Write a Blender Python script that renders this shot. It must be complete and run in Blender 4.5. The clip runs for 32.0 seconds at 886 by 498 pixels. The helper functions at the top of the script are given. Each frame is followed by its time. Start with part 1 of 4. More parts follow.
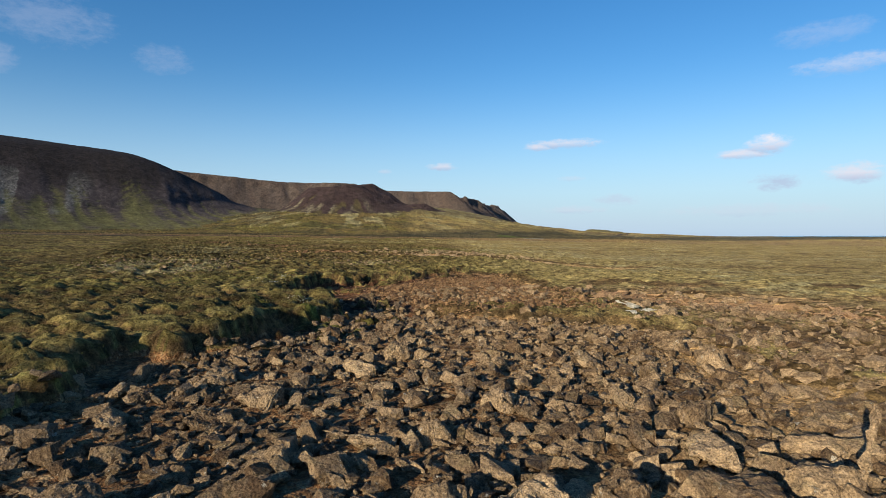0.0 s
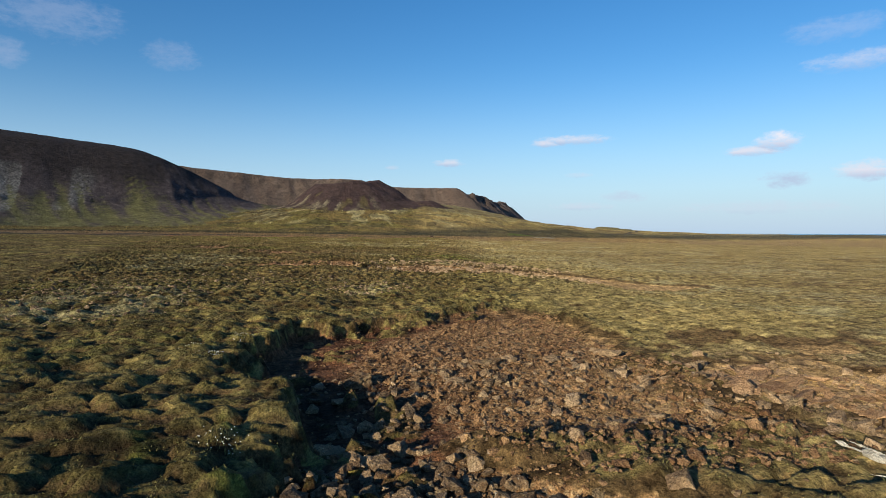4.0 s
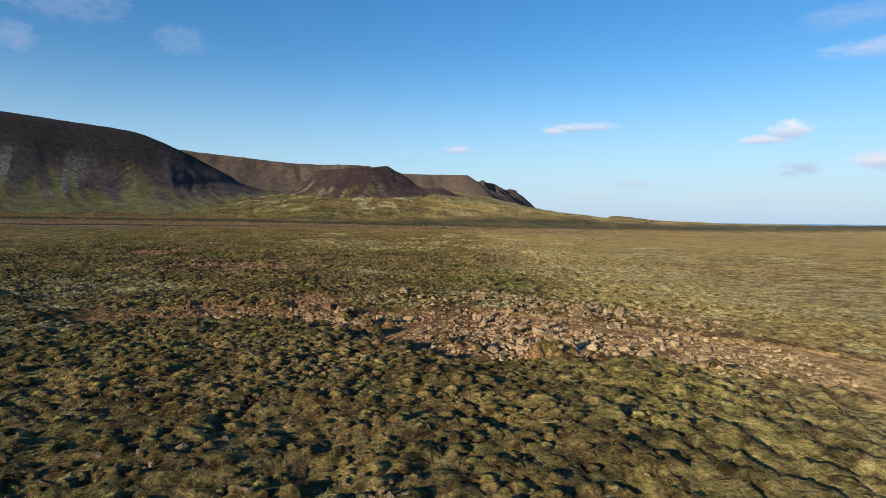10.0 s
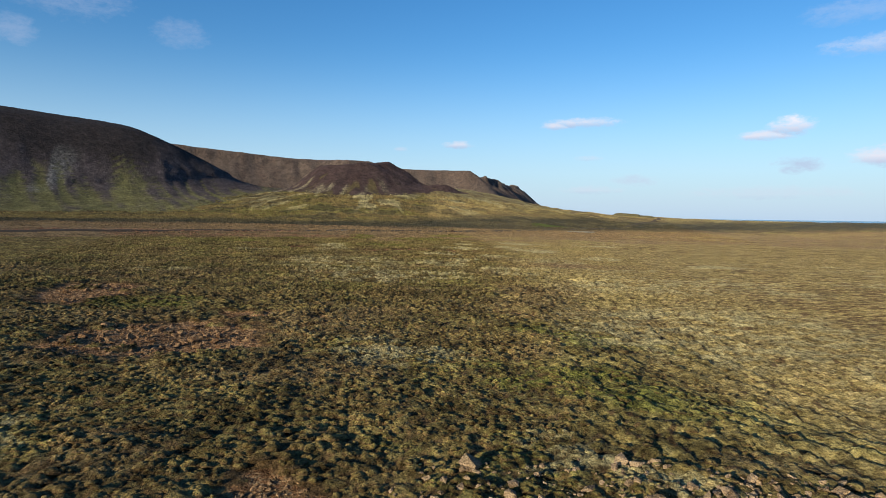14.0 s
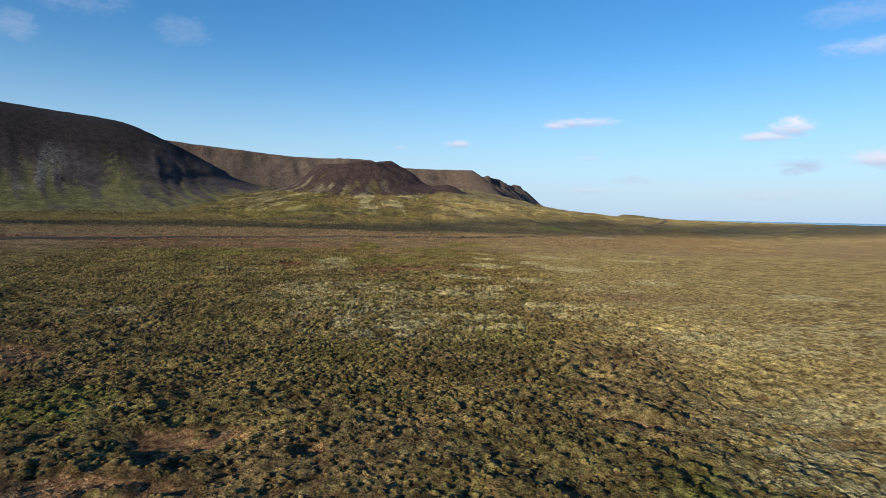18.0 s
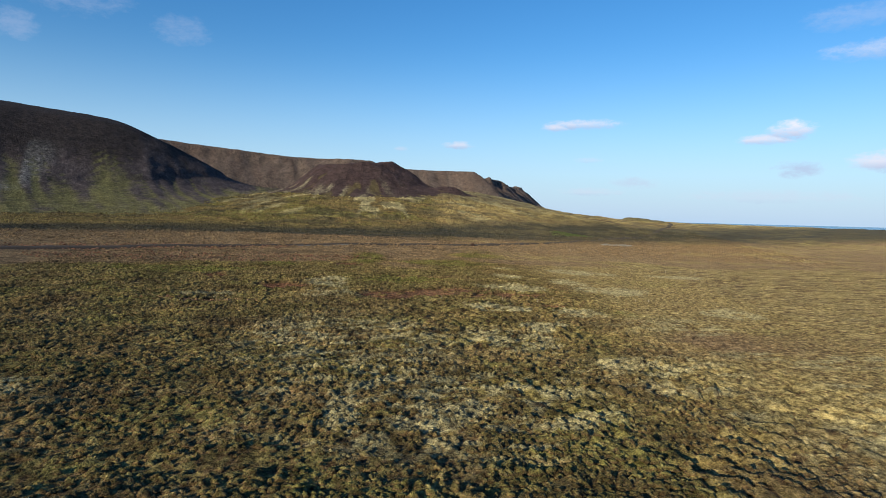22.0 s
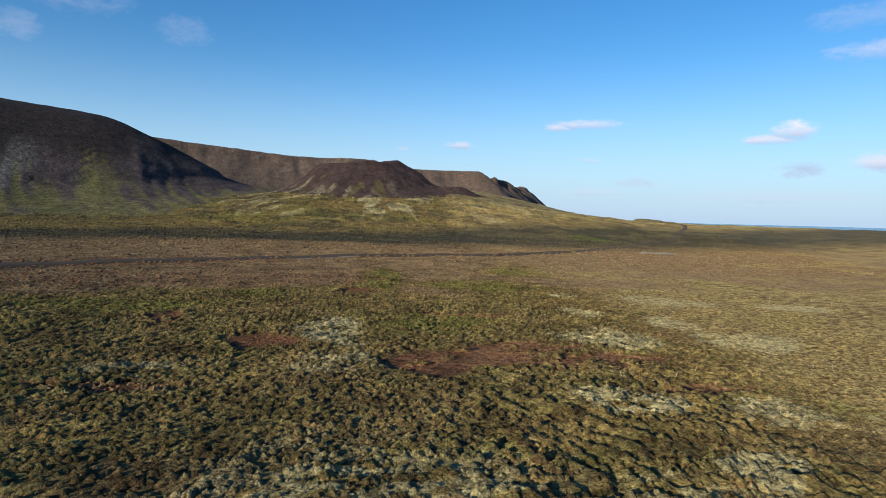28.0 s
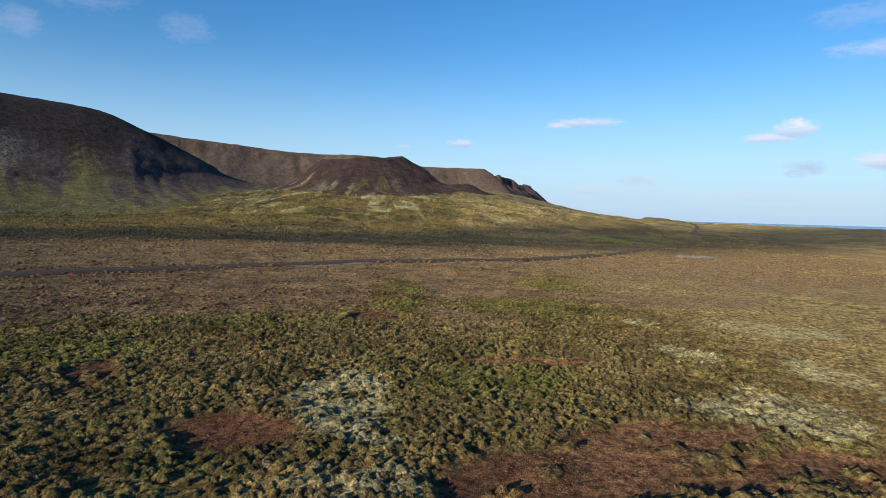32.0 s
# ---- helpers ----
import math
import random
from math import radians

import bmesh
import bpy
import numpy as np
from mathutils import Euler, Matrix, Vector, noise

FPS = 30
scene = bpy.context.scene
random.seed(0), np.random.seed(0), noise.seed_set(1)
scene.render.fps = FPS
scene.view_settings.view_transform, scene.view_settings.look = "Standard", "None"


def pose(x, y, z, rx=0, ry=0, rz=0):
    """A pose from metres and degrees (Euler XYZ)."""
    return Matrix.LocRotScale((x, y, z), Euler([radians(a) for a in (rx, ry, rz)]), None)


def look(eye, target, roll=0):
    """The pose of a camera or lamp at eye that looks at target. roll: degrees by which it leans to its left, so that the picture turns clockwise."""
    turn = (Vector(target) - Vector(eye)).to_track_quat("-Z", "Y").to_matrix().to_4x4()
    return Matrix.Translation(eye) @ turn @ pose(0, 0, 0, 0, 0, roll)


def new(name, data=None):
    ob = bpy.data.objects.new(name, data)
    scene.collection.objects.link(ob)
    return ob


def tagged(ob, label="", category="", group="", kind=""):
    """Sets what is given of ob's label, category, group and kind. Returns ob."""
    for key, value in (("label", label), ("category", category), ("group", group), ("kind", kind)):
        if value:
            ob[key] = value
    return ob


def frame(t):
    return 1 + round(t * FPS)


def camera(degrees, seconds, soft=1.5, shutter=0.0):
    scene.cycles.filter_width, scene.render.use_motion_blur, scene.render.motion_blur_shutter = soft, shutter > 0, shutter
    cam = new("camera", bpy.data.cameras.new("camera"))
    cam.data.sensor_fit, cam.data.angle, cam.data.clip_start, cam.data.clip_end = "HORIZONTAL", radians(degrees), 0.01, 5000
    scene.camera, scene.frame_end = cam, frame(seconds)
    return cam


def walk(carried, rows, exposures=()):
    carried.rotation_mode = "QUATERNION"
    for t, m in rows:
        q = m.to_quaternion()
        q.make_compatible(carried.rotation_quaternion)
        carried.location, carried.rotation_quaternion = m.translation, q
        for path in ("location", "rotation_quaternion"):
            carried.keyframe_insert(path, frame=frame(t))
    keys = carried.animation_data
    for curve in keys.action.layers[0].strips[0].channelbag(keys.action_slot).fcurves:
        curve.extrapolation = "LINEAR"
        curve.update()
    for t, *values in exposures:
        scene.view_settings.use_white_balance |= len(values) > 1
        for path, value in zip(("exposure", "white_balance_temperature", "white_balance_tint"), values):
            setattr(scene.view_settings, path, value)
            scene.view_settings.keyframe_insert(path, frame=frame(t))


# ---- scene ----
cam = camera(74.0, 32.0, 0.7)
PATH = [
    (0, look((-2.436, 3.513, 3.309), (15.81, 101.81, 0.92), -0.10)),
    (0.5, look((-2.229, 4.558, 3.454), (16.03, 102.85, 1.02), -0.08)),
    (1, look((-1.982, 5.735, 3.634), (16.27, 104.02, 1.15), -0.06)),
    (1.5, look((-1.719, 7.040, 3.853), (16.47, 105.34, 1.30), -0.04)),
    (2, look((-1.520, 8.469, 4.118), (16.51, 106.80, 1.51), -0.01)),
    (2.5, look((-1.446, 9.965, 4.391), (16.35, 108.33, 1.74), 0.04)),
    (3, look((-1.452, 11.571, 4.660), (16.07, 109.99, 1.95), 0.10)),
    (3.5, look((-1.430, 13.418, 4.898), (15.85, 111.87, 2.08), 0.13)),
    (4, look((-1.325, 15.577, 5.061), (15.79, 114.06, 2.04), 0.13)),
    (4.5, look((-1.033, 18.335, 5.069), (15.89, 116.84, 1.87), 0.15)),
    (5, look((-0.629, 21.303, 4.978), (16.11, 119.83, 1.59), 0.16)),
    (5.5, look((-0.310, 24.048, 5.011), (16.24, 122.60, 1.44), 0.17)),
    (6, look((0.006, 26.822, 5.077), (16.40, 125.40, 1.31), 0.21)),
    (6.5, look((0.295, 29.642, 5.193), (16.56, 128.23, 1.25), 0.27)),
    (7, look((0.536, 32.504, 5.378), (16.69, 131.11, 1.26), 0.31)),
    (7.5, look((0.764, 35.449, 5.613), (16.83, 134.06, 1.31), 0.33)),
    (8, look((0.965, 38.514, 5.901), (16.97, 137.12, 1.42), 0.34)),
    (8.5, look((1.125, 41.685, 6.235), (17.08, 140.29, 1.56), 0.38)),
    (9, look((1.245, 44.955, 6.602), (17.17, 143.56, 1.73), 0.45)),
    (9.5, look((1.362, 48.317, 6.962), (17.24, 146.92, 1.91), 0.53)),
    (10, look((1.469, 51.729, 7.303), (17.31, 150.33, 2.08), 0.59)),
    (10.5, look((1.552, 55.148, 7.655), (17.36, 153.74, 2.30), 0.60)),
    (11, look((1.589, 58.576, 8.078), (17.38, 157.17, 2.59), 0.59)),
    (11.5, look((1.594, 62.052, 8.566), (17.39, 160.64, 2.94), 0.59)),
    (12, look((1.577, 65.627, 9.074), (17.38, 164.20, 3.34), 0.61)),
    (12.5, look((1.572, 69.306, 9.573), (17.40, 167.87, 3.75), 0.65)),
    (13, look((1.582, 73.032, 10.083), (17.42, 171.59, 4.18), 0.69)),
    (13.5, look((1.564, 76.730, 10.594), (17.40, 175.29, 4.61), 0.72)),
    (14, look((1.469, 80.341, 11.049), (17.27, 178.90, 4.99), 0.75)),
    (14.5, look((1.354, 83.849, 11.405), (17.09, 182.41, 5.29), 0.76)),
    (15, look((1.331, 87.317, 11.705), (16.98, 185.89, 5.53), 0.75)),
    (15.5, look((1.333, 90.705, 12.006), (16.94, 189.29, 5.80), 0.77)),
    (16, look((1.277, 93.939, 12.339), (16.95, 192.51, 6.12), 0.86)),
    (16.5, look((1.008, 96.740, 12.780), (16.71, 195.30, 6.55), 0.93)),
    (17, look((0.753, 99.554, 13.245), (16.49, 198.11, 7.01), 0.99)),
    (17.5, look((0.700, 102.811, 13.605), (16.50, 201.36, 7.35), 1.08)),
    (18, look((0.719, 106.206, 13.924), (16.56, 204.75, 7.69), 1.17)),
    (18.5, look((0.737, 109.630, 14.197), (16.61, 208.17, 8.00), 1.26)),
    (19, look((0.749, 112.934, 14.415), (16.64, 211.47, 8.24), 1.35)),
    (19.5, look((0.840, 116.060, 14.607), (16.74, 214.60, 8.44), 1.40)),
    (20, look((0.886, 119.073, 14.811), (16.79, 217.61, 8.65), 1.43)),
    (20.5, look((0.819, 122.099, 15.035), (16.73, 220.63, 8.90), 1.44)),
    (21, look((0.691, 125.221, 15.270), (16.62, 223.76, 9.17), 1.45)),
    (21.5, look((0.554, 128.418, 15.481), (16.50, 226.95, 9.42), 1.46)),
    (22, look((0.445, 131.665, 15.625), (16.42, 230.20, 9.59), 1.45)),
    (22.5, look((0.369, 134.974, 15.687), (16.38, 233.50, 9.67), 1.42)),
    (23, look((0.333, 138.358, 15.705), (16.36, 236.88, 9.70), 1.39)),
    (23.5, look((0.347, 141.775, 15.702), (16.35, 240.30, 9.72), 1.37)),
    (24, look((0.372, 145.164, 15.682), (16.31, 243.71, 9.73), 1.36)),
    (24.5, look((0.322, 148.493, 15.668), (16.18, 247.05, 9.75), 1.38)),
    (25, look((0.192, 151.793, 15.740), (15.99, 250.36, 9.86), 1.41)),
    (25.5, look((0.021, 155.088, 15.893), (15.78, 253.66, 10.03), 1.45)),
    (26, look((-0.174, 158.382, 16.108), (15.58, 256.96, 10.20), 1.45)),
    (26.5, look((-0.374, 161.615, 16.459), (15.36, 260.19, 10.53), 1.47)),
    (27, look((-0.610, 164.913, 16.823), (15.10, 263.49, 10.87), 1.48)),
    (27.5, look((-0.876, 168.348, 17.068), (14.82, 266.93, 11.09), 1.49)),
    (28, look((-1.168, 171.854, 17.270), (14.49, 270.44, 11.25), 1.49)),
    (28.5, look((-1.469, 175.408, 17.406), (14.14, 274.00, 11.36), 1.49)),
    (29, look((-1.774, 178.985, 17.466), (13.78, 277.58, 11.41), 1.51)),
    (29.5, look((-2.110, 182.611, 17.502), (13.40, 281.21, 11.43), 1.54)),
    (30, look((-2.449, 186.312, 17.506), (13.03, 284.92, 11.41), 1.59)),
    (30.5, look((-2.762, 190.053, 17.483), (12.71, 288.66, 11.36), 1.65)),
    (31, look((-2.978, 193.784, 17.454), (12.51, 292.38, 11.27), 1.68)),
    (31.5, look((-3.038, 197.461, 17.474), (12.45, 296.05, 11.20), 1.66)),
    (32, look((-2.934, 201.084, 17.555), (12.56, 299.67, 11.18), 1.60)),
]
walk(cam, PATH, [(0, 0.36, 6500, 10), (4, 0.36, 6500, 10), (14, 0.42, 6480, 10), (19, 0.42, 6320, 10), (32, 0.42, 6260, 10)])

# ---- world, sun ----
SUN_AZ, SUN_EL = -135.0, 14.2
world = bpy.data.worlds.new("sky")
scene.world = world
world.use_nodes = True


class Nodes:
    """A thin helper to write node trees as expressions."""

    def __init__(self, tree):
        self.tree = tree

    def put(self, kind, *ins, **props):
        n = self.tree.nodes.new(kind)
        for k, v in props.items():
            if k == "op":
                n.operation = v
            elif k == "data":
                n.data_type = v
            elif k == "blend":
                n.blend_type = v
        for i, v in enumerate(ins):
            if v is not None:
                self.feed(n.inputs[i], v)
        return n

    def feed(self, socket, v):
        if isinstance(v, bpy.types.NodeSocket):
            self.tree.links.new(v, socket)
        elif isinstance(v, (tuple, list)) and len(v) == 3 and socket.type == "RGBA":
            socket.default_value = (*v, 1)
        else:
            socket.default_value = v

    def math(self, op, a, b=None, c=None):
        return self.put("ShaderNodeMath", a, b, c, op=op).outputs[0]

    def add(self, a, b):
        return self.math("ADD", a, b)

    def mul(self, a, b):
        return self.math("MULTIPLY", a, b)

    def step(self, v, lo, hi):
        n = self.tree.nodes.new("ShaderNodeMapRange")
        n.interpolation_type = "SMOOTHSTEP"
        self.feed(n.inputs[0], v)
        self.feed(n.inputs[1], lo)
        self.feed(n.inputs[2], hi)
        return n.outputs[0]

    def mix(self, f, a, b, blend="MIX"):
        n = self.tree.nodes.new("ShaderNodeMix")
        n.data_type, n.blend_type = "RGBA", blend
        self.feed(n.inputs[0], f)
        self.feed(n.inputs[6], a)
        self.feed(n.inputs[7], b)
        return n.outputs[2]

    def noise(self, vec, scale, detail=4.0, rough=0.55, distort=0.0):
        n = self.tree.nodes.new("ShaderNodeTexNoise")
        self.feed(n.inputs["Vector"], vec)
        n.inputs["Scale"].default_value = scale
        n.inputs["Detail"].default_value = detail
        n.inputs["Roughness"].default_value = rough
        n.inputs["Distortion"].default_value = distort
        return n.outputs["Fac"]

    def cells(self, vec, scale, out="Distance"):
        n = self.tree.nodes.new("ShaderNodeTexVoronoi")
        self.feed(n.inputs["Vector"], vec)
        n.inputs["Scale"].default_value = scale
        return n.outputs[out]

    def stretch(self, vec, s):
        n = self.tree.nodes.new("ShaderNodeMapping")
        self.feed(n.inputs[0], vec)
        n.inputs["Scale"].default_value = s
        return n.outputs[0]

    def ramp(self, f, *stops):
        n = self.tree.nodes.new("ShaderNodeValToRGB")
        self.feed(n.inputs[0], f)
        e = n.color_ramp.elements
        while len(e) < len(stops):
            e.new(0.5)
        for k, (p, c) in zip(e, stops):
            k.position, k.color = p, (*c, 1)
        return n.outputs[0]


def sky_nodes():
    w = Nodes(world.node_tree)
    sky = w.tree.nodes.new("ShaderNodeTexSky")
    sky.sky_type, sky.sun_disc = "NISHITA", False
    sky.sun_elevation, sky.sun_rotation = radians(SUN_EL), radians(SUN_AZ)
    sky.air_density, sky.dust_density, sky.ozone_density = 1.0, 0.3, 3.0
    tone = w.put("ShaderNodeHueSaturation", 0.505, SKY_SAT, 1.0, 1.0, sky.outputs[0]).outputs[0]
    way = w.tree.nodes.new("ShaderNodeTexCoord").outputs["Generated"]
    xyz = w.put("ShaderNodeSeparateXYZ", way).outputs
    az = w.mul(w.math("ARCTAN2", xyz[0], xyz[1]), 57.2958)
    el = w.mul(w.math("ARCSINE", xyz[2]), 57.2958)
    flat = w.put("ShaderNodeCombineXYZ", w.mul(az, 0.5), el, 0.0).outputs[0]
    puff = w.noise(flat, 0.9, 7.0, 0.62, 0.4)
    wisp = w.noise(flat, 2.6, 5.0, 0.65)
    rag = w.add(w.mul(w.math("SUBTRACT", puff, 0.5), 1.9), w.mul(w.math("SUBTRACT", wisp, 0.5), 1.5))
    total, shade = 0.0, 0.0
    for a, e, wid, hgt, dense, dim in CLOUDS:
        da = w.math("POWER", w.math("ABSOLUTE", w.mul(w.math("SUBTRACT", az, a), 1 / wid)), 2.0)
        up = w.mul(w.math("SUBTRACT", el, e), 1 / hgt)
        de = w.math("POWER", w.math("ABSOLUTE", up), 2.0)
        body = w.add(w.math("SUBTRACT", 1.0, w.add(da, de)), rag)
        body = w.mul(w.step(body, 0.0, 1.3), w.mul(dense, w.step(w.add(da, de), 2.6, 0.6)))
        total = w.math("MAXIMUM", total, body)
        shade = w.math("MAXIMUM", shade, w.mul(body, w.math("MAXIMUM", w.step(up, 0.6, -0.9), dim)))
    pale = w.mix(w.math("DIVIDE", shade, w.add(total, 0.02)), CLOUD_LIT, CLOUD_DIM)
    haze = w.mul(w.math("POWER", w.step(el, 17.0, -2.0), 1.4), 0.9)
    tone = w.mix(haze, tone, HAZE)
    both = w.mix(total, tone, pale)
    w.tree.links.new(both, w.tree.nodes["Background"].inputs[0])
    w.tree.nodes["Background"].inputs[1].default_value = SKY_STRENGTH


SKY_SAT, SKY_STRENGTH = 1.28, 0.118
CLOUD_LIT, CLOUD_DIM, HAZE = (6.2, 5.9, 6.2), (2.9, 3.4, 4.7), (2.9, 4.1, 5.7)
# azimuth, elevation, half width, half height (degrees), density, greyness
CLOUDS = [
    (-14.8, 15.0, 2.6, 1.3, 0.20, 0.80),
    (-23.4, 17.0, 5.5, 2.2, 0.24, 0.85),
    (-26.9, 13.7, 2.0, 1.4, 0.32, 1.00),
    (22.4, 8.6, 4.2, 0.55, 0.75, 0.30),
    (19.6, 8.3, 1.6, 0.45, 0.85, 0.35),
    (10.4, 6.6, 1.7, 0.45, 0.75, 0.35),
    (39.4, 7.6, 2.2, 0.95, 0.90, 0.05),
    (37.6, 6.9, 2.6, 0.55, 0.85, 0.30),
    (40.1, 4.4, 2.3, 0.8, 0.70, 0.95),
    (45.6, 4.9, 2.4, 1.0, 0.90, 0.30),
    (45.0, 13.4, 4.5, 0.9, 0.45, 0.35),
    (43.1, 16.0, 4.1, 1.2, 0.20, 0.50),
    (26.9, 3.2, 2.4, 0.7, 0.45, 0.80),
    (23.2, 2.4, 3.4, 0.5, 0.45, 0.55),
    (22.8, 5.3, 1.5, 0.3, 0.35, 0.50),
    (4.9, 6.1, 0.8, 0.3, 0.35, 0.50),
    (38.2, 2.1, 7.8, 0.7, 0.30, 0.60),
]
sky_nodes()
sun = new("sun", bpy.data.lights.new("sun", "SUN"))
sun.data.energy, sun.data.angle, sun.data.color = 5.0, radians(0.55), (1.0, 0.87, 0.62)
_a, _e = radians(SUN_AZ), radians(SUN_EL)
sun.matrix_world = look((100 * math.sin(_a) * math.cos(_e), 100 * math.cos(_a) * math.cos(_e), 100 * math.sin(_e)), (0, 0, 0))


# ---- noise and terrain functions ----
def hash2(i, j, k=0):
    v = (i.astype(np.int64) * 374761393 + j.astype(np.int64) * 668265263 + k * 974711) & 0x7FFFFFFF
    v = ((v ^ (v >> 13)) * 1274126177) & 0x7FFFFFFF
    v = ((v ^ (v >> 16)) * 668265263) & 0x7FFFFFFF
    return (v ^ (v >> 15)) % 100003 / 100003.0


def vnoise(x, y, k=0):
    """Smooth value noise from 0 to 1."""
    i, j = np.floor(x), np.floor(y)
    u, v = x - i, y - j
    u, v = u * u * u * (u * (u * 6 - 15) + 10), v * v * v * (v * (v * 6 - 15) + 10)
    a, b = hash2(i, j, k), hash2(i + 1, j, k)
    c, d = hash2(i, j + 1, k), hash2(i + 1, j + 1, k)
    return (a * (1 - u) + b * u) * (1 - v) + (c * (1 - u) + d * u) * v


def fbm(x, y, k=0, octaves=4, gain=0.5):
    out, amp, tot = 0.0, 1.0, 0.0
    for o in range(octaves):
        out = out + amp * vnoise(x * 2.03**o + 17.3 * o, y * 2.03**o - 9.1 * o, k + o)
        tot += amp
        amp *= gain
    return out / tot


def cushions(x, y, k=0):
    """Rounded mounds with creases between them: 1 on a mound, 0 in a crease; and each mound's own random number."""
    i, j = np.floor(x), np.floor(y)
    best, second, own = np.full(x.shape, 9.0), np.full(x.shape, 9.0), np.zeros(x.shape)
    for di in (-1, 0, 1):
        for dj in (-1, 0, 1):
            px = i + di + 0.1 + 0.8 * hash2(i + di, j + dj, k)
            py = j + dj + 0.1 + 0.8 * hash2(i + di, j + dj, k + 7)
            d = (x - px) ** 2 + (y - py) ** 2
            nearer = d < best
            second = np.where(nearer, best, np.minimum(second, d))
            own = np.where(nearer, hash2(i + di, j + dj, k + 3), own)
            best = np.where(nearer, d, best)
    edge = np.sqrt(second) - np.sqrt(best)
    return np.clip(edge * 2.2, 0, 1) ** 0.6, own


def ss(v, lo, hi):
    t = np.clip((v - lo) / (hi - lo), 0, 1)
    return t * t * (3 - 2 * t)


def blob(x, y, cx, cy, rx, ry, turn=0.0, soft=0.5):
    """1 inside an ellipse, 0 outside, with a ragged soft edge where the noise has moved x and y."""
    c, s = math.cos(radians(turn)), math.sin(radians(turn))
    u, v = (x - cx) * c + (y - cy) * s, -(x - cx) * s + (y - cy) * c
    return ss(1.0 - np.sqrt((u / rx) ** 2 + (v / ry) ** 2), -soft * 0.5, soft * 0.5)


def blobs(x, y, rows, soft=0.5):
    out = np.zeros(x.shape)
    for r in rows:
        out = np.maximum(out, blob(x, y, *r, soft=soft))
    return out


BANK_Y = (0, 11, 16.6, 18.5, 21.2, 23.4, 28, 31, 34, 37.5, 41, 43.6, 46.9, 49, 51)
BANK_X = (-14, -11, -9, -8.2, -6.6, -4.5, -2.7, -2.3, -3.5, -5.3, -4.6, -3.2, 0.2, 5.5, 15)
RIGHT_Y = (0, 10, 20, 30, 36, 42, 47, 51)
RIGHT_X = (9.5, 8.5, 8.8, 10.0, 9.5, 10.6, 10.4, 9.0)
DIP_X = (-18, -8, 0, 1.7, 4.6, 5.5, 9.7, 15.6, 18.6, 22, 26, 28, 33, 38)
DIP_FRONT = (91, 91, 90.3, 87.6, 83.5, 80, 79, 79.5, 78.7, 76.5, 73, 70, 71, 74)
DIP_BACK = (94.5, 96, 94.3, 95, 95.7, 95.7, 95.7, 94, 92, 90.5, 89, 88, 84.5, 78)
STEP_Y = (12, 30, 48, 58, 70, 117, 140, 160, 180, 206, 222, 236, 252)
STEP_X = (9, 11, 7, 5, 9, 14, 17, 18, 13, 5, 7, 16, 30)
SOIL = [(-13.5, 129, 8, 6.5, 10), (-28.5, 155, 5.5, 9, 10), (-8.2, 140.1, 3.1, 1.9, 20), (-0.7, 138.8, 1.5, 0.9, 0), (19.2, 142.5, 2.2, 0.9, -30),
        (-1.2, 98.5, 2.2, 5.5, 8), (-8.5, 95.5, 4, 2.4, 0), (-11, 243.8, 4.2, 4.4, 10), (11.5, 235.8, 8.5, 3.8, 8), (7, 234, 4.4, 5, 0), (22, 241.6, 9.5, 2.6, 4),
        (27, 235, 9, 2.8, 0), (16.3, 263.9, 8.5, 2.0, -5), (-26.6, 258.3, 2.3, 5.4, 5), (-22.2, 225.7, 6, 1.3, 3), (17, 30, 8, 3.4, -50),
        (0.6, 290.5, 4.5, 4.5, 0), (33, 224, 7, 1.6, 5)]
PALE = [(-3.0, 250.5, 4.8, 9.5, 0), (33, 245.6, 8.0, 6.0, 20), (55.3, 246, 8.5, 5.0, 0), (37.6, 266.5, 3.0, 4.5, 20), (41.4, 286.6, 3.0, 3.4, 0),
        (63.5, 283, 10, 5.5, -20), (87, 277.6, 8, 5, -10), (49.2, 258.8, 4.4, 5, 10), (63.5, 219.5, 5, 5, 0), (82, 201, 5.5, 5, 0), (24, 220, 5.2, 4.2, 0),
        (35.7, 216.2, 3.6, 3.6, 0), (26.5, 207, 3.6, 3.2, 0)]
FAINT = [(7, 176, 15, 12, 0), (31, 184, 9, 8, 20), (30, 175, 5, 5, 0), (20, 199, 6, 7, 0), (0, 198, 14, 17, 0), (-3, 233.5, 6.5, 5, 0), (-21.4, 231.8, 7, 3.4, 8), (-27.7, 180.3, 6, 3.4, 0), (0.8, 62, 3.4, 5, 0), (-16, 54, 6, 8, 15),
         (-19, 90, 7, 8, 0), (-21, 108, 9, 10, 0), (5.5, 124, 6, 6, 0), (11.5, 100, 4, 8, 15), (60, 110, 30, 20, 0), (40, 135, 22, 16, 20), (55, 168, 26, 10, 10)]
GREEN = [(6.5, 311, 5, 22, -4), (46, 333, 10, 8, 0), (98, 316, 9, 12, 0), (-32, 267, 13, 7, 24), (-16, 281, 5, 5, 0), (21, 111, 16, 4, -35), (24, 128, 10, 4, -40),
         (45, 216, 6, 3, 0), (60, 208, 8, 3.4, 0), (70, 262, 14, 7, 0), (28, 300, 16, 9, 0), (-44, 268, 10, 6, 0), (12, 256, 9, 8, 0), (-20, 146, 6, 4, 0), (30, 54, 12, 5, -20), (9, 36, 3, 2, 0), (-5.0, 28.6, 0.9, 0.8, 0), (-3.3, 27.0, 0.8, 0.7, 0)]
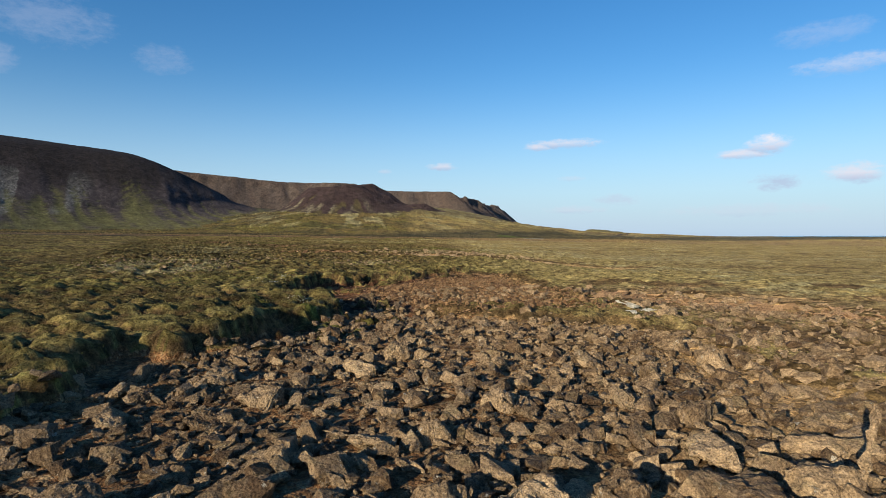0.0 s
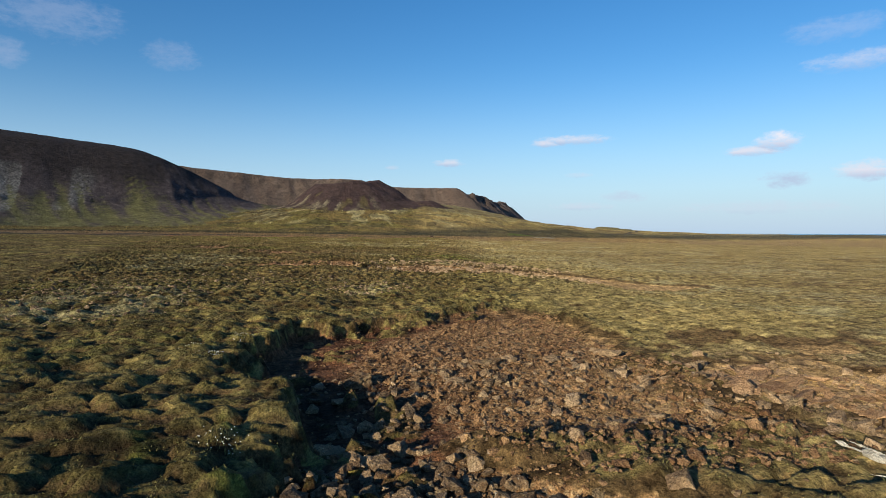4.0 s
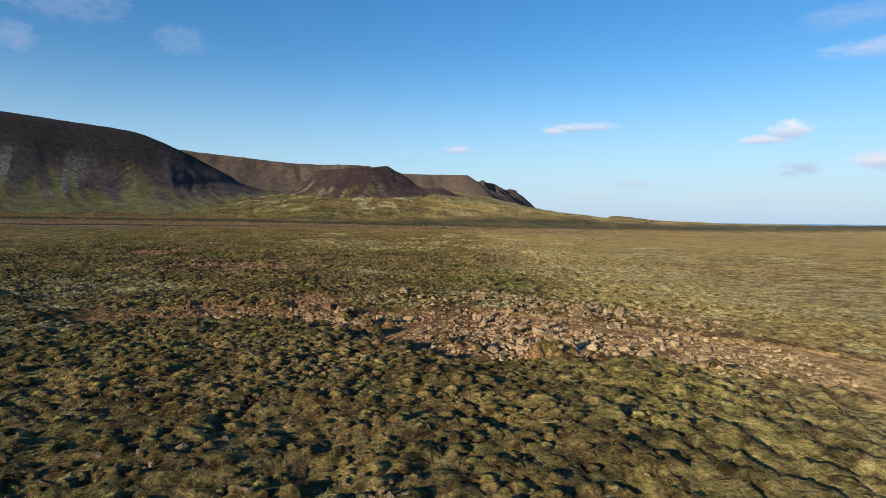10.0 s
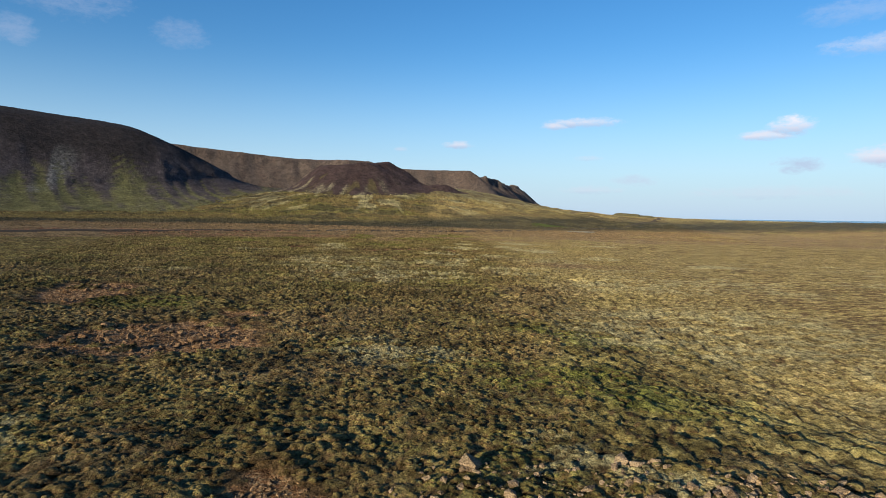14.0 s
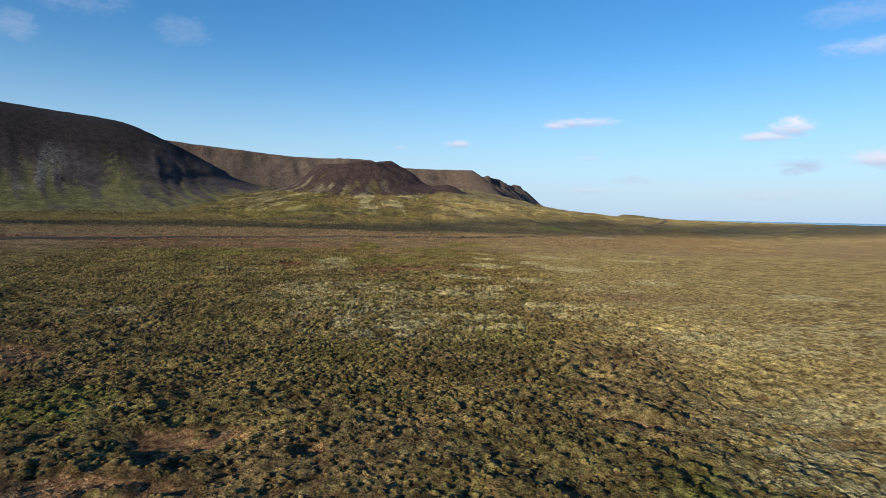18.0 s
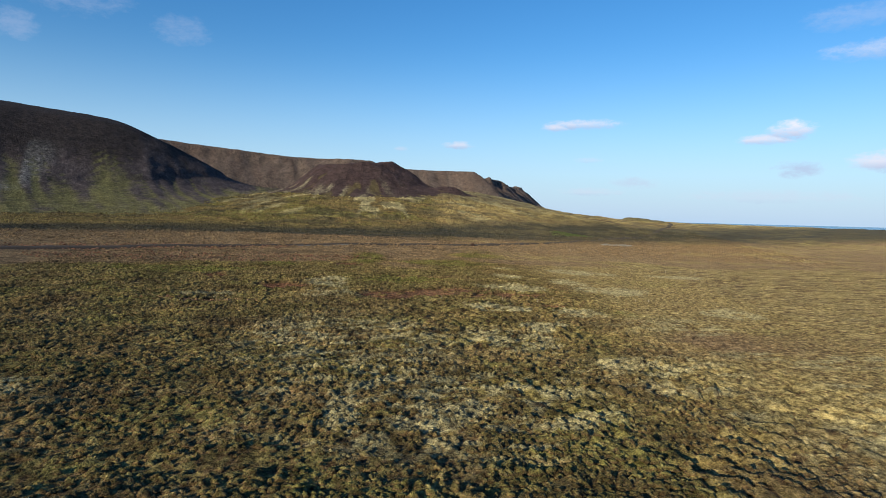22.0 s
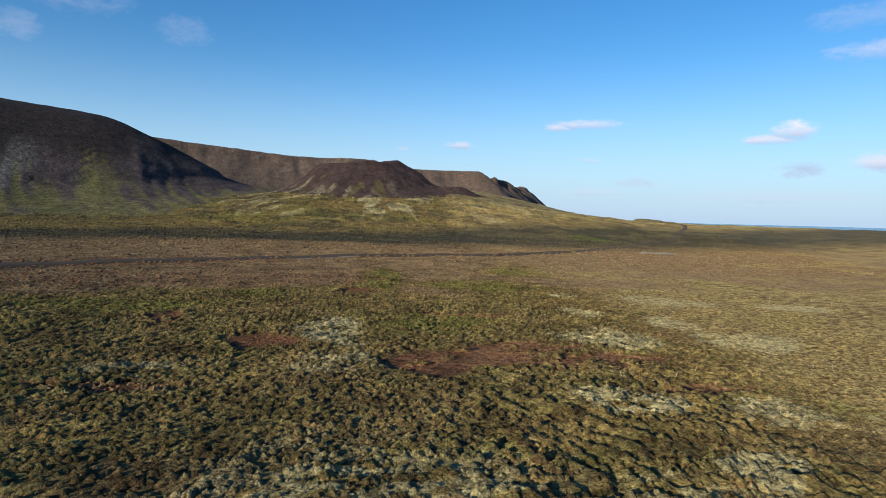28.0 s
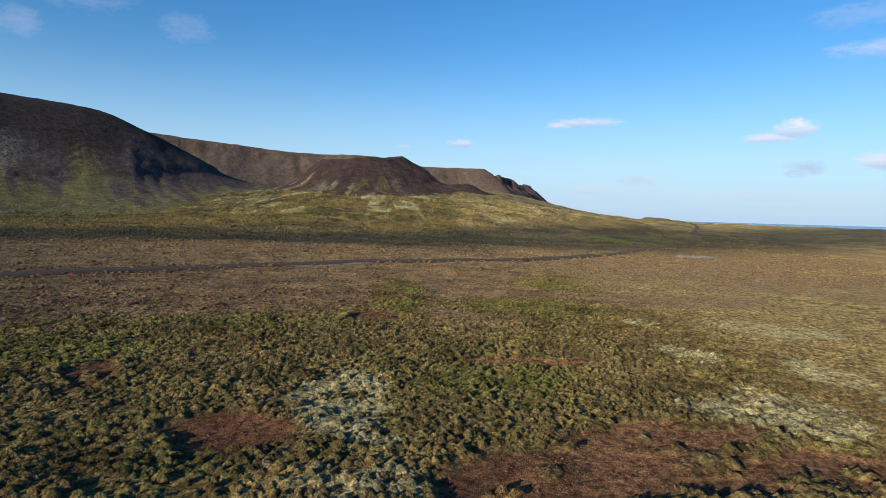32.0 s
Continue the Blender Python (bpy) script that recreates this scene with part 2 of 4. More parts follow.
HEATH = [(55, 198, 17, 8, 0), (-36, 306, 48, 20, 12), (110, 372, 70, 30, -12), (70, 312, 36, 12, -6), (16, 305, 14, 22, 0),
         (-30, 372, 180, 38, 18), (150, 430, 120, 40, 20)]
ROAD = [(-640, -70), (-300, 152), (-160, 258), (-81, 319), (-52, 341), (-20, 364), (11, 384), (63, 410), (105, 445), (150, 494), (205, 562),
        (275, 651), (340, 745), (410, 860), (480, 972), (560, 1095), (650, 1240), (780, 1480)]
RX, RY = np.array([p[0] for p in ROAD], float), np.array([p[1] for p in ROAD], float)
CONE = (10.0, 905.0)


def land(x, y):
    """The broad shape of the land, with no small relief."""
    z = -0.0174 * x + 0.0048 * np.minimum(y, 1500)
    z = np.where(z < -5, -5 + (z + 5) * 0.3, z)
    z = np.maximum(z, -8.5)
    z = np.where(z > 14, 14 + (z - 14) * 0.2, z)
    z = z - 0.9 * ss(x, 14, 34) * ss(y, 40, 65) * ss(y, 190, 130)
    d = np.hypot((x - CONE[0]) * 0.92, y - CONE[1])
    z = z + 30 * ss(d, 400, 60) ** 1.3 * ss(y, 420, 700)
    ux, uy = 0.75, 0.66
    s = (x - CONE[0]) * ux + (y - CONE[1]) * uy
    n = (x - CONE[0]) * uy - (y - CONE[1]) * ux
    swell = (30 - 16 * ss(s, 200, 900)) * ss(s, -120, 240) * ss(s, 2200, 900)
    z = z + swell * np.where(n > 0, ss(n, 420, 0) ** 1.5, ss(n, -900, -100))
    z = z + (fbm(x / 70, y / 70, 31, 3) - 0.5) * 5 * ss(np.hypot(x, y - 200), 260, 620)
    z = z + (fbm(x / 14, y / 14, 41, 3) - 0.5) * 0.8
    z = z + (fbm(x / 24, y / 15, 45, 3) - 0.5) * 5.0 * ss(y, 430, 640) * ss(y, 2600, 1400)
    return z


def covers(x, y):
    """What covers the ground: soil, pale lichen, green moss, brown heath, dark lava with painted cloud shade, stones;
    each 0 to 1.
    """
    wx = x + (fbm(x / 5, y / 5, 51, 4) - 0.5) * (2 + 2.5 * ss(y, 60, 190)) + (fbm(x / 1.6, y / 1.6, 55, 3) - 0.5) * 2.8
    wy = y + (fbm(x / 5, y / 5, 61, 4) - 0.5) * (2 + 2.5 * ss(y, 60, 190)) + (fbm(x / 1.6, y / 1.6, 65, 3) - 0.5) * 2.8
    bx, rx = np.interp(wy, BANK_Y, BANK_X), np.interp(wy, RIGHT_Y, RIGHT_X)
    wx = wx + (fbm(x / 0.6, y / 0.6, 57, 3) - 0.5) * 1.1 * ss(y, 60, 50)
    first = ss(wx - bx, -0.25, 0.25) * ss(rx - wx, -1.5, 1.5) * ss(wy, 50.2, 49.4)
    tongue = blob(wx, wy, 9.0, 25.5, 8.0, 2.7, -25.0, 0.5)
    first = first * (1 - 0.9 * tongue)
    bare = first
    first = first * (1 - ss(fbm(x / 0.9, y / 0.9, 69, 3), 0.58, 0.66) * ss(wx - bx, 4.5, 2.5) * ss(y, 14, 24))
    soil = np.maximum(first, blobs(wx, wy, SOIL, 0.4) * ss(fbm(x / 2.4, y / 1.6, 67, 4), 0.22, 0.33))
    dip = ss(wy - np.interp(wx, DIP_X, DIP_FRONT), -0.4, 0.5) * ss(np.interp(wx, DIP_X, DIP_BACK) - wy, -1.5, 1.5) * ss(wx, -20, -12) * ss(wx, 40, 36)
    soil = np.maximum(soil, dip * np.maximum(ss(fbm(x / 1.5, y / 1.5, 68, 3), 0.18, 0.28), ss(wx, 12, 18)))
    patchy = ss(fbm(x / 3.2, y / 3.2, 71, 4), 0.50, 0.62)
    right = ss(wx - rx, -2, 3) * ss(x, 40, 24) * ss(y, 46, 34)
    soil = np.maximum(soil, right * patchy * (0.5 + 0.4 * ss(y, 22, 28)))
    grain = fbm(x / 2.2, y / 1.1, 81, 4)
    pale = np.maximum(blobs(wx, wy, PALE, 0.4) * ss(grain, 0.20, 0.42), 0.7 * blobs(wx, wy, FAINT, 0.8) * ss(grain, 0.34, 0.58))
    pale = np.maximum(pale, ss(fbm(x / 16, y / 9, 85, 4), 0.45, 0.66) * ss(x - 0.12 * y, -6, 26) * (0.75 - 0.45 * ss(y, 200, 235)) * ss(grain, 0.36, 0.6))
    far = np.hypot((x - CONE[0]), (y - CONE[1]))
    streak = fbm(np.arctan2(y - CONE[1], x - CONE[0]) * 16 + far / 120, far / 60, 91, 4)
    pale = np.maximum(pale, ss(streak, 0.51, 0.60) * ss(far, 400, 150) * ss(far, 60, 120) * ss(y, 560, 680) * 0.9)
    green = np.maximum(0.85 * blobs(wx, wy, GREEN, 1.1) * (0.6 + 0.5 * ss(fbm(x / 3, y / 3, 93, 4), 0.38, 0.58)), ss(fbm(x / 7, y / 7, 95, 4), 0.56, 0.7) * 0.45 * ss(y, 330, 250) * ss(x - 0.1 * y, 14, 2))
    green = np.maximum(green, 0.6 * ss(fbm(x / 45, y / 30, 97, 4), 0.42, 0.56) * ss(y, 520, 640))
    heath = blobs(wx, wy, HEATH, 0.9)
    heath = np.maximum(heath, ss(fbm(x / 12, y / 8, 99, 4), 0.42, 0.62) * (0.5 - 0.1 * ss(y, 190, 240)) * ss(y, 40, 90))
    heath = np.maximum(heath, right * 0.75)
    line = np.interp(x, (-400, -200, -100, 30, 130, 300, 500, 1400, 3000), (300, 400, 473, 515, 565, 690, 850, 1500, 2700))
    band = ss(y + 0.05 * x + 14 * (fbm(x / 14, y / 14, 109, 3) - 0.5), 286, 322) * ss(line - y, -10, 90) * (0.45 + 0.55 * np.maximum(ss(fbm(x / 18, y / 14, 107, 4), 0.38, 0.58), ss(x, 10, -30)))
    field = np.interp(x, (-80, -50, -39, -23, -5, 5, 24, 60), (262, 276, 285, 289.5, 304, 300, 303, 330))
    band = np.maximum(band, ss(wy - field, -2, 3) * ss(x, 70, 25) * ss(line - y, 0, 60))
    heath = np.maximum(heath, band) * (1 - 0.7 * blobs(wx, wy, GREEN, 1.1))
    # Heath thins to the right, part of the warm glow painted there.
    heath = heath * (1 - 0.9 * np.clip(green, 0, 1)) * (1 - 0.55 * ss(x - 0.14 * y, 8, 36) * ss(y, 330, 290))
    # A cloud's shadow, painted as a dark band across the far plain.
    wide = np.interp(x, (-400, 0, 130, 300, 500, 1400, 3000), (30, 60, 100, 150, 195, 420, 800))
    lava_shade = ss(1 - np.abs(y - line + (fbm(x / 60, y / 60, 103, 4) - 0.5) * 80) / wide, -0.35, 0.55)
    lava_shade = lava_shade * (0.8 + 0.2 * ss(fbm(x / 25, y / 12, 105, 4), 0.35, 0.6))
    lava_shade = np.maximum(lava_shade, 0.6 * blob(x, y, CONE[0] + 150, 885, 130, 80, 10, 0.9))
    # Dark mottling on the apron, partly cloud shade painted in.
    lava_shade = np.maximum(lava_shade, 0.6 * ss(fbm(x / 20, y / 15, 113, 5, 0.62), 0.47, 0.6) * ss(y - 0.3 * np.abs(x), 470, 560))
    return soil, pale, green, heath, lava_shade, right, bare


def steps(x, y):
    """Small terraces with sharp edges on the drier slope: how far they reach, and the place across one tread."""
    gap = x - np.interp(y, STEP_Y, STEP_X)
    here = ss(gap, -2.5, 2.5) * ss(gap, 46, 22) * ss(y, 10, 18) * ss(y, 262, 240) * (0.25 + 0.75 * ss(fbm(x / 6, y / 6, 129, 3), 0.32, 0.48))
    wide = np.interp(y, (60, 150), (1.35, 1.9))
    u = (x * 0.80 + y * 0.46) / wide + 2.1 * fbm(x / 2.8, y / 2.8, 127, 3)
    return here, u - np.floor(u)


def relief(x, y, soil, heath, lava_shade, bare):
    """Moss cushions, banks and small bumps, and how deep in a crease a place lies."""
    a, own = cushions(x / 1.05 + fbm(x, y, 3, 2), y / 0.95 + fbm(x, y, 5, 2), 11)
    b, _ = cushions(x / 0.45 + 0.8 * fbm(x * 2, y * 2, 7, 2), y / 0.42, 21)
    big = fbm(x / 3.1, y / 3.1, 121, 3)
    moss = (1 - soil) * (1 - 0.6 * heath * ss(y, 250, 300))
    size = np.interp(y, (0, 60, 120, 300, 400), (1.0, 0.8, 0.9, 0.9, 0.15)) * ss(x - 0.14 * y, 46, 0)
    size = size * (1 - 0.7 * ss(x - np.interp(y, RIGHT_Y, RIGHT_X), 0, 3) * ss(y, 72, 55))
    size = np.maximum(size, 0.2 * ss(y, 520, 380) + 0.03)
    h = moss * size * (np.interp(y, (20, 55, 80), (0.30, 0.30, 0.24)) * a * (0.35 + own) + 0.10 * b + np.interp(y, (30, 60, 120), (0.6, 0.7, 0.4)) * (big - 0.4) + 0.12 * (fbm(x / 0.5, y / 0.5, 125, 3) - 0.5))
    h = h + (0.14 * (fbm(x / 0.8, y / 0.8, 131, 4) - 0.5) + 0.06 * (fbm(x / 0.2, y / 0.2, 135, 2) - 0.5)) * soil
    deep = np.interp(y, (0, 52, 66, 72, 87, 98, 160, 400), (0.0, 0.0, 0.1, 0.55, 0.55, 0.10, 0.15, 0.18)) * np.interp(x, (4, 24), (1, 0.3))
    bank = np.interp(x - np.interp(y, BANK_Y, BANK_X), (0, 2.5, 6, 11, 14), (0.62, 0.6, 0.35, 0.1, 0.05)) * np.interp(y, (10, 22, 31), (0.3, 0.45, 1.3)) * ss(y, 51, 43)
    h = h - deep * soil - bank * bare
    here, saw = steps(x, y)
    h = h + np.interp(y, (60, 110, 180), (0.16, 0.22, 0.42)) * moss * here * ss(saw, 0.0, 0.8) * ss(saw, 1.0, 0.86)
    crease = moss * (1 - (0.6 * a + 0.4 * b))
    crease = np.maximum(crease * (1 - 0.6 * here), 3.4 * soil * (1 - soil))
    # Terrace drops get the dark crease colour, painting in their shaded edges.
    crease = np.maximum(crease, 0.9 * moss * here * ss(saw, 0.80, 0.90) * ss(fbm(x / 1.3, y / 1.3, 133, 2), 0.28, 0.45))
    return h, crease


def road_gap(x, y):
    """Distance to the road's middle line, and the place along it."""
    best, along = np.full(x.shape, 1e9), np.zeros(x.shape)
    run = 0.0
    for i in range(len(ROAD) - 1):
        ax, ay, ex, ey = RX[i], RY[i], RX[i + 1] - RX[i], RY[i + 1] - RY[i]
        ll = ex * ex + ey * ey
        t = np.clip(((x - ax) * ex + (y - ay) * ey) / ll, 0, 1)
        d = np.hypot(x - ax - t * ex, y - ay - t * ey)
        along = np.where(d < best, run + t * math.sqrt(ll), along)
        best = np.minimum(best, d)
        run += math.sqrt(ll)
    return best, along


def surface(x, y):
    """Height of the finished ground, with its cover."""
    x, y = np.asarray(x, float), np.asarray(y, float)
    c = covers(x, y)
    h, crease = relief(x, y, c[0], c[3], c[4], c[6])
    return land(x, y) + h, c, crease


def lush_no_glow(x, y):
    """1 on the lush moss, 0 on the dry side of the moor, where a warm glow is painted in."""
    return 1 - ss(x - 0.085 * y + 6 * (fbm(x / 9, y / 9, 145, 3) - 0.5) - np.interp(y, (35, 75, 115, 190, 240), (-4, 4, 8, 10, 19)), 0, 15)


# ---- materials ----
def material(name, rough=0.9, spec=0.2):
    m = bpy.data.materials.new(name)
    m.use_nodes = True
    n = Nodes(m.node_tree)
    b = m.node_tree.nodes["Principled BSDF"]
    b.inputs["Roughness"].default_value = rough
    b.inputs["Specular IOR Level"].default_value = spec
    b.inputs["Diffuse Roughness"].default_value = 1.0
    return m, n, b


def attr(n, name):
    a = n.tree.nodes.new("ShaderNodeAttribute")
    a.attribute_name = name
    return n.put("ShaderNodeSeparateColor", a.outputs["Color"]).outputs


def bumped(n, b, height, strength, distance):
    k = n.tree.nodes.new("ShaderNodeBump")
    n.feed(k.inputs["Height"], height)
    k.inputs["Strength"].default_value = strength
    k.inputs["Distance"].default_value = distance
    n.tree.links.new(k.outputs[0], b.inputs["Normal"])


def ground_material():
    m, n, b = material("moss_and_soil", 0.95, 0.1)
    pos = n.tree.nodes.new("ShaderNodeTexCoord").outputs["Object"]
    soil, pale, green = attr(n, "cover_a")[:3]
    heath, lava_shade, crease = attr(n, "cover_b")[:3]
    broad = n.noise(pos, 0.09, 4.0, 0.6)
    mid = n.noise(pos, 0.9, 5.0, 0.6)
    fine = n.noise(pos, 5.0, 5.0, 0.65)
    grit = n.noise(pos, 26.0, 4.0, 0.65)
    tone = n.add(n.mul(mid, 0.55), n.mul(fine, 0.45))
    moss = n.ramp(tone, (0.32, (0.040, 0.033, 0.015)), (0.47, (0.115, 0.093, 0.038)), (0.58, (0.188, 0.155, 0.067)), (0.72, (0.30, 0.255, 0.145)))
    moss = n.mix(n.mul(n.step(broad, 0.42, 0.66), 0.6), moss, n.ramp(fine, (0.3, (0.09, 0.060, 0.028)), (0.7, (0.22, 0.155, 0.070))))
    moss = n.mix(n.mul(n.step(n.add(green, n.mul(n.math("SUBTRACT", fine, 0.5), 0.9)), 0.25, 0.8), 0.85), moss,
                 n.ramp(fine, (0.3, (0.060, 0.066, 0.016)), (0.7, (0.175, 0.178, 0.048))))
    brown = n.ramp(n.add(n.mul(fine, 0.6), n.mul(grit, 0.4)), (0.3, (0.074, 0.050, 0.034)), (0.55, (0.178, 0.121, 0.079)), (0.75, (0.30, 0.215, 0.14)))
    dry_glow_node = n.tree.nodes.new("ShaderNodeAttribute")
    dry_glow_node.attribute_name = "cover_a"
    dry_glow = n.math("SUBTRACT", 1.0, dry_glow_node.outputs["Alpha"])
    # Paler dry moss, with the warm glow of the right side painted in.
    moss = n.mix(n.mul(dry_glow, 0.68), moss, n.ramp(tone, (0.34, (0.115, 0.088, 0.042)), (0.5, (0.27, 0.208, 0.104)), (0.68, (0.43, 0.35, 0.20))))
    col = n.mix(n.mul(n.step(n.add(heath, n.mul(n.math("SUBTRACT", fine, 0.5), 0.9)), 0.25, 0.85), 0.9), moss, brown)
    # Brown twigs in creases; also paints shade into gaps and step edges.
    twig_shade = n.ramp(fine, (0.3, (0.042, 0.025, 0.015)), (0.7, (0.135, 0.084, 0.048)))
    col = n.mix(n.mul(n.step(n.add(crease, n.mul(n.math("SUBTRACT", fine, 0.5), 0.5)), 0.15, 0.6), 0.88), col, twig_shade)
    lichen = n.ramp(grit, (0.3, (0.165, 0.143, 0.088)), (0.7, (0.355, 0.315, 0.205)))
    col = n.mix(n.mul(n.step(n.add(n.mul(pale, 1.0), n.mul(n.math("SUBTRACT", n.add(n.mul(fine, 0.6), n.mul(grit, 0.4)), 0.5), 1.6)), 0.26, 0.85), n.mul(n.step(crease, 0.85, 0.35), 0.85)), col, lichen)
    # Dark lava colour, which also paints the cloud shadow band.
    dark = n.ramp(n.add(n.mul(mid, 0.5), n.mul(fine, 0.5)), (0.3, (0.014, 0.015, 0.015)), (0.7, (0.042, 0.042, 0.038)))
    col = n.mix(n.mul(lava_shade, 0.95), col, dark)
    pebble = n.put("ShaderNodeSeparateColor", n.cells(pos, 9.0, "Color")).outputs[0]
    earth = n.ramp(n.add(n.mul(fine, 0.5), n.mul(grit, 0.5)), (0.3, (0.060, 0.029, 0.017)), (0.5, (0.165, 0.085, 0.047)), (0.72, (0.30, 0.172, 0.100)))
    earth = n.mix(n.mul(n.step(pebble, 0.45, 0.9), 0.6), earth, n.ramp(pebble, (0.4, (0.16, 0.10, 0.066)), (1.0, (0.34, 0.25, 0.17))))
    bare = n.step(n.add(soil, n.mul(n.math("SUBTRACT", fine, 0.5), 0.5)), 0.55, 0.8)
    tan = n.ramp(n.add(n.mul(fine, 0.5), n.mul(grit, 0.5)), (0.3, (0.17, 0.105, 0.057)), (0.5, (0.31, 0.205, 0.118)), (0.72, (0.43, 0.31, 0.19)))
    earth = n.mix(n.mul(dry_glow, n.step(n.put("ShaderNodeSeparateXYZ", pos).outputs[1], 170.0, 130.0)), earth, tan)
    # Dark red soil; beside the bank it also holds painted bank shade.
    red_soil_shade = n.tree.nodes.new("ShaderNodeAttribute")
    red_soil_shade.attribute_name = "cover_b"
    earth = n.mix(n.math("SUBTRACT", 1.0, red_soil_shade.outputs["Alpha"]), earth, n.ramp(fine, (0.3, (0.046, 0.020, 0.013)), (0.7, (0.138, 0.064, 0.043))))
    col = n.mix(bare, col, earth)
    speck = n.add(n.mul(grit, 0.6), n.mul(n.noise(pos, 70.0, 3.0, 0.7), 0.4))
    col = n.mix(1.0, col, n.ramp(speck, (0.30, (0.46, 0.45, 0.38)), (0.5, (1.06, 1.08, 0.93)), (0.70, (1.95, 1.95, 1.65))), "MULTIPLY")
    mottle = n.noise(pos, 0.16, 7.0, 0.72)
    col = n.mix(n.math("SUBTRACT", 1.0, n.mul(dry_glow, 0.65)), col, n.ramp(mottle, (0.32, (0.40, 0.39, 0.39)), (0.5, (0.95, 0.95, 0.95)), (0.68, (1.55, 1.50, 1.42))), "MULTIPLY")
    tuft = n.noise(pos, 1.5, 5.0, 0.78)
    col = n.mix(1.0, col, n.ramp(tuft, (0.38, (0.34, 0.32, 0.30)), (0.5, (0.96, 0.96, 0.95)), (0.62, (1.75, 1.72, 1.62))), "MULTIPLY")
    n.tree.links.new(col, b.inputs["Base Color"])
    lump = n.mul(n.add(n.cells(pos, 2.6), n.mul(n.cells(pos, 6.5), 0.5)), -0.22)
    stone = n.mul(n.add(n.cells(pos, 9.0), n.mul(n.cells(pos, 21.0), 0.5)), -0.14)
    rough = n.put("ShaderNodeMix", bare, None, lump, stone).outputs[0]
    tall = n.add(n.mul(mid, n.math("SUBTRACT", 0.45, n.mul(bare, 0.3))), n.add(n.mul(fine, 0.34), n.add(n.mul(grit, 0.11), rough)))
    bumped(n, b, tall, 1.0, 0.5)
    return m


def hill_material(name, rocky, bare, moss, low, high, scree=0.0, green=0.6, top_shade=0.0):
    """Slopes: bare rock and gravel, streaked down the slope, with moss low down and cloud shade painted up high."""
    m, n, b = material(name, 0.95, 0.1)
    pos = n.tree.nodes.new("ShaderNodeTexCoord").outputs["Object"]
    flow = attr(n, "flow")
    z = n.put("ShaderNodeSeparateXYZ", pos).outputs[2]
    broad = n.noise(pos, 0.012, 5.0, 0.6)
    mid = n.noise(pos, 0.06, 6.0, 0.65)
    fine = n.noise(pos, 0.45, 5.0, 0.7)
    tone = n.add(n.mul(mid, 0.5), n.mul(fine, 0.5))
    col = n.ramp(tone, (0.32, rocky), (0.68, bare))
    col = n.mix(n.mul(n.step(flow[0], 0.48, 0.60), 0.6), col, n.ramp(fine, (0.3, rocky), (0.7, (rocky[0] * 2.4, rocky[1] * 2.1, rocky[2] * 1.9))))
    col = n.mix(n.mul(n.step(flow[1], 0.5, 0.8), scree), col, n.ramp(fine, (0.35, (0.05, 0.05, 0.053)), (0.68, (0.25, 0.245, 0.24))))
    # Cloud shade painted into the colour of the upper slope.
    col = n.mix(n.mul(n.step(n.add(z, n.add(n.mul(n.math("SUBTRACT", broad, 0.5), 60.0), n.mul(n.math("SUBTRACT", flow[0], 0.5), 40.0))), 52.0, 92.0), top_shade), col, n.ramp(fine, (0.3, (0.012, 0.011, 0.012)), (0.7, (0.034, 0.028, 0.027))))
    lowmask = n.step(n.add(z, n.add(n.mul(n.math("SUBTRACT", flow[0], 0.5), -110.0), n.mul(n.math("SUBTRACT", broad, 0.5), -70.0))), high, low)
    col = n.mix(n.mul(lowmask, green), col, n.ramp(tone, (0.3, moss), (0.7, (moss[0] * 2.1, moss[1] * 2.0, moss[2] * 1.8))))
    col = n.mix(n.mul(flow[2], n.step(fine, 0.3, 0.6)), col, n.ramp(fine, (0.3, (0.14, 0.125, 0.075)), (0.7, (0.36, 0.33, 0.22))))
    col = n.mix(1.0, col, n.ramp(n.noise(pos, 0.7, 5.0, 0.8), (0.34, (0.45, 0.44, 0.43)), (0.5, (1.0, 1.0, 1.0)), (0.66, (1.7, 1.65, 1.6))), "MULTIPLY")
    blotch = n.noise(pos, 0.17, 7.0, 0.78)
    col = n.mix(1.0, col, n.ramp(blotch, (0.34, (0.60, 0.60, 0.61)), (0.5, (1.0, 1.0, 1.0)), (0.66, (1.5, 1.46, 1.42))), "MULTIPLY")
    n.tree.links.new(col, b.inputs["Base Color"])
    bumped(n, b, n.add(n.mul(mid, 0.5), n.add(n.mul(blotch, 0.3), n.mul(fine, 0.4))), 1.0, 5.0)
    return m


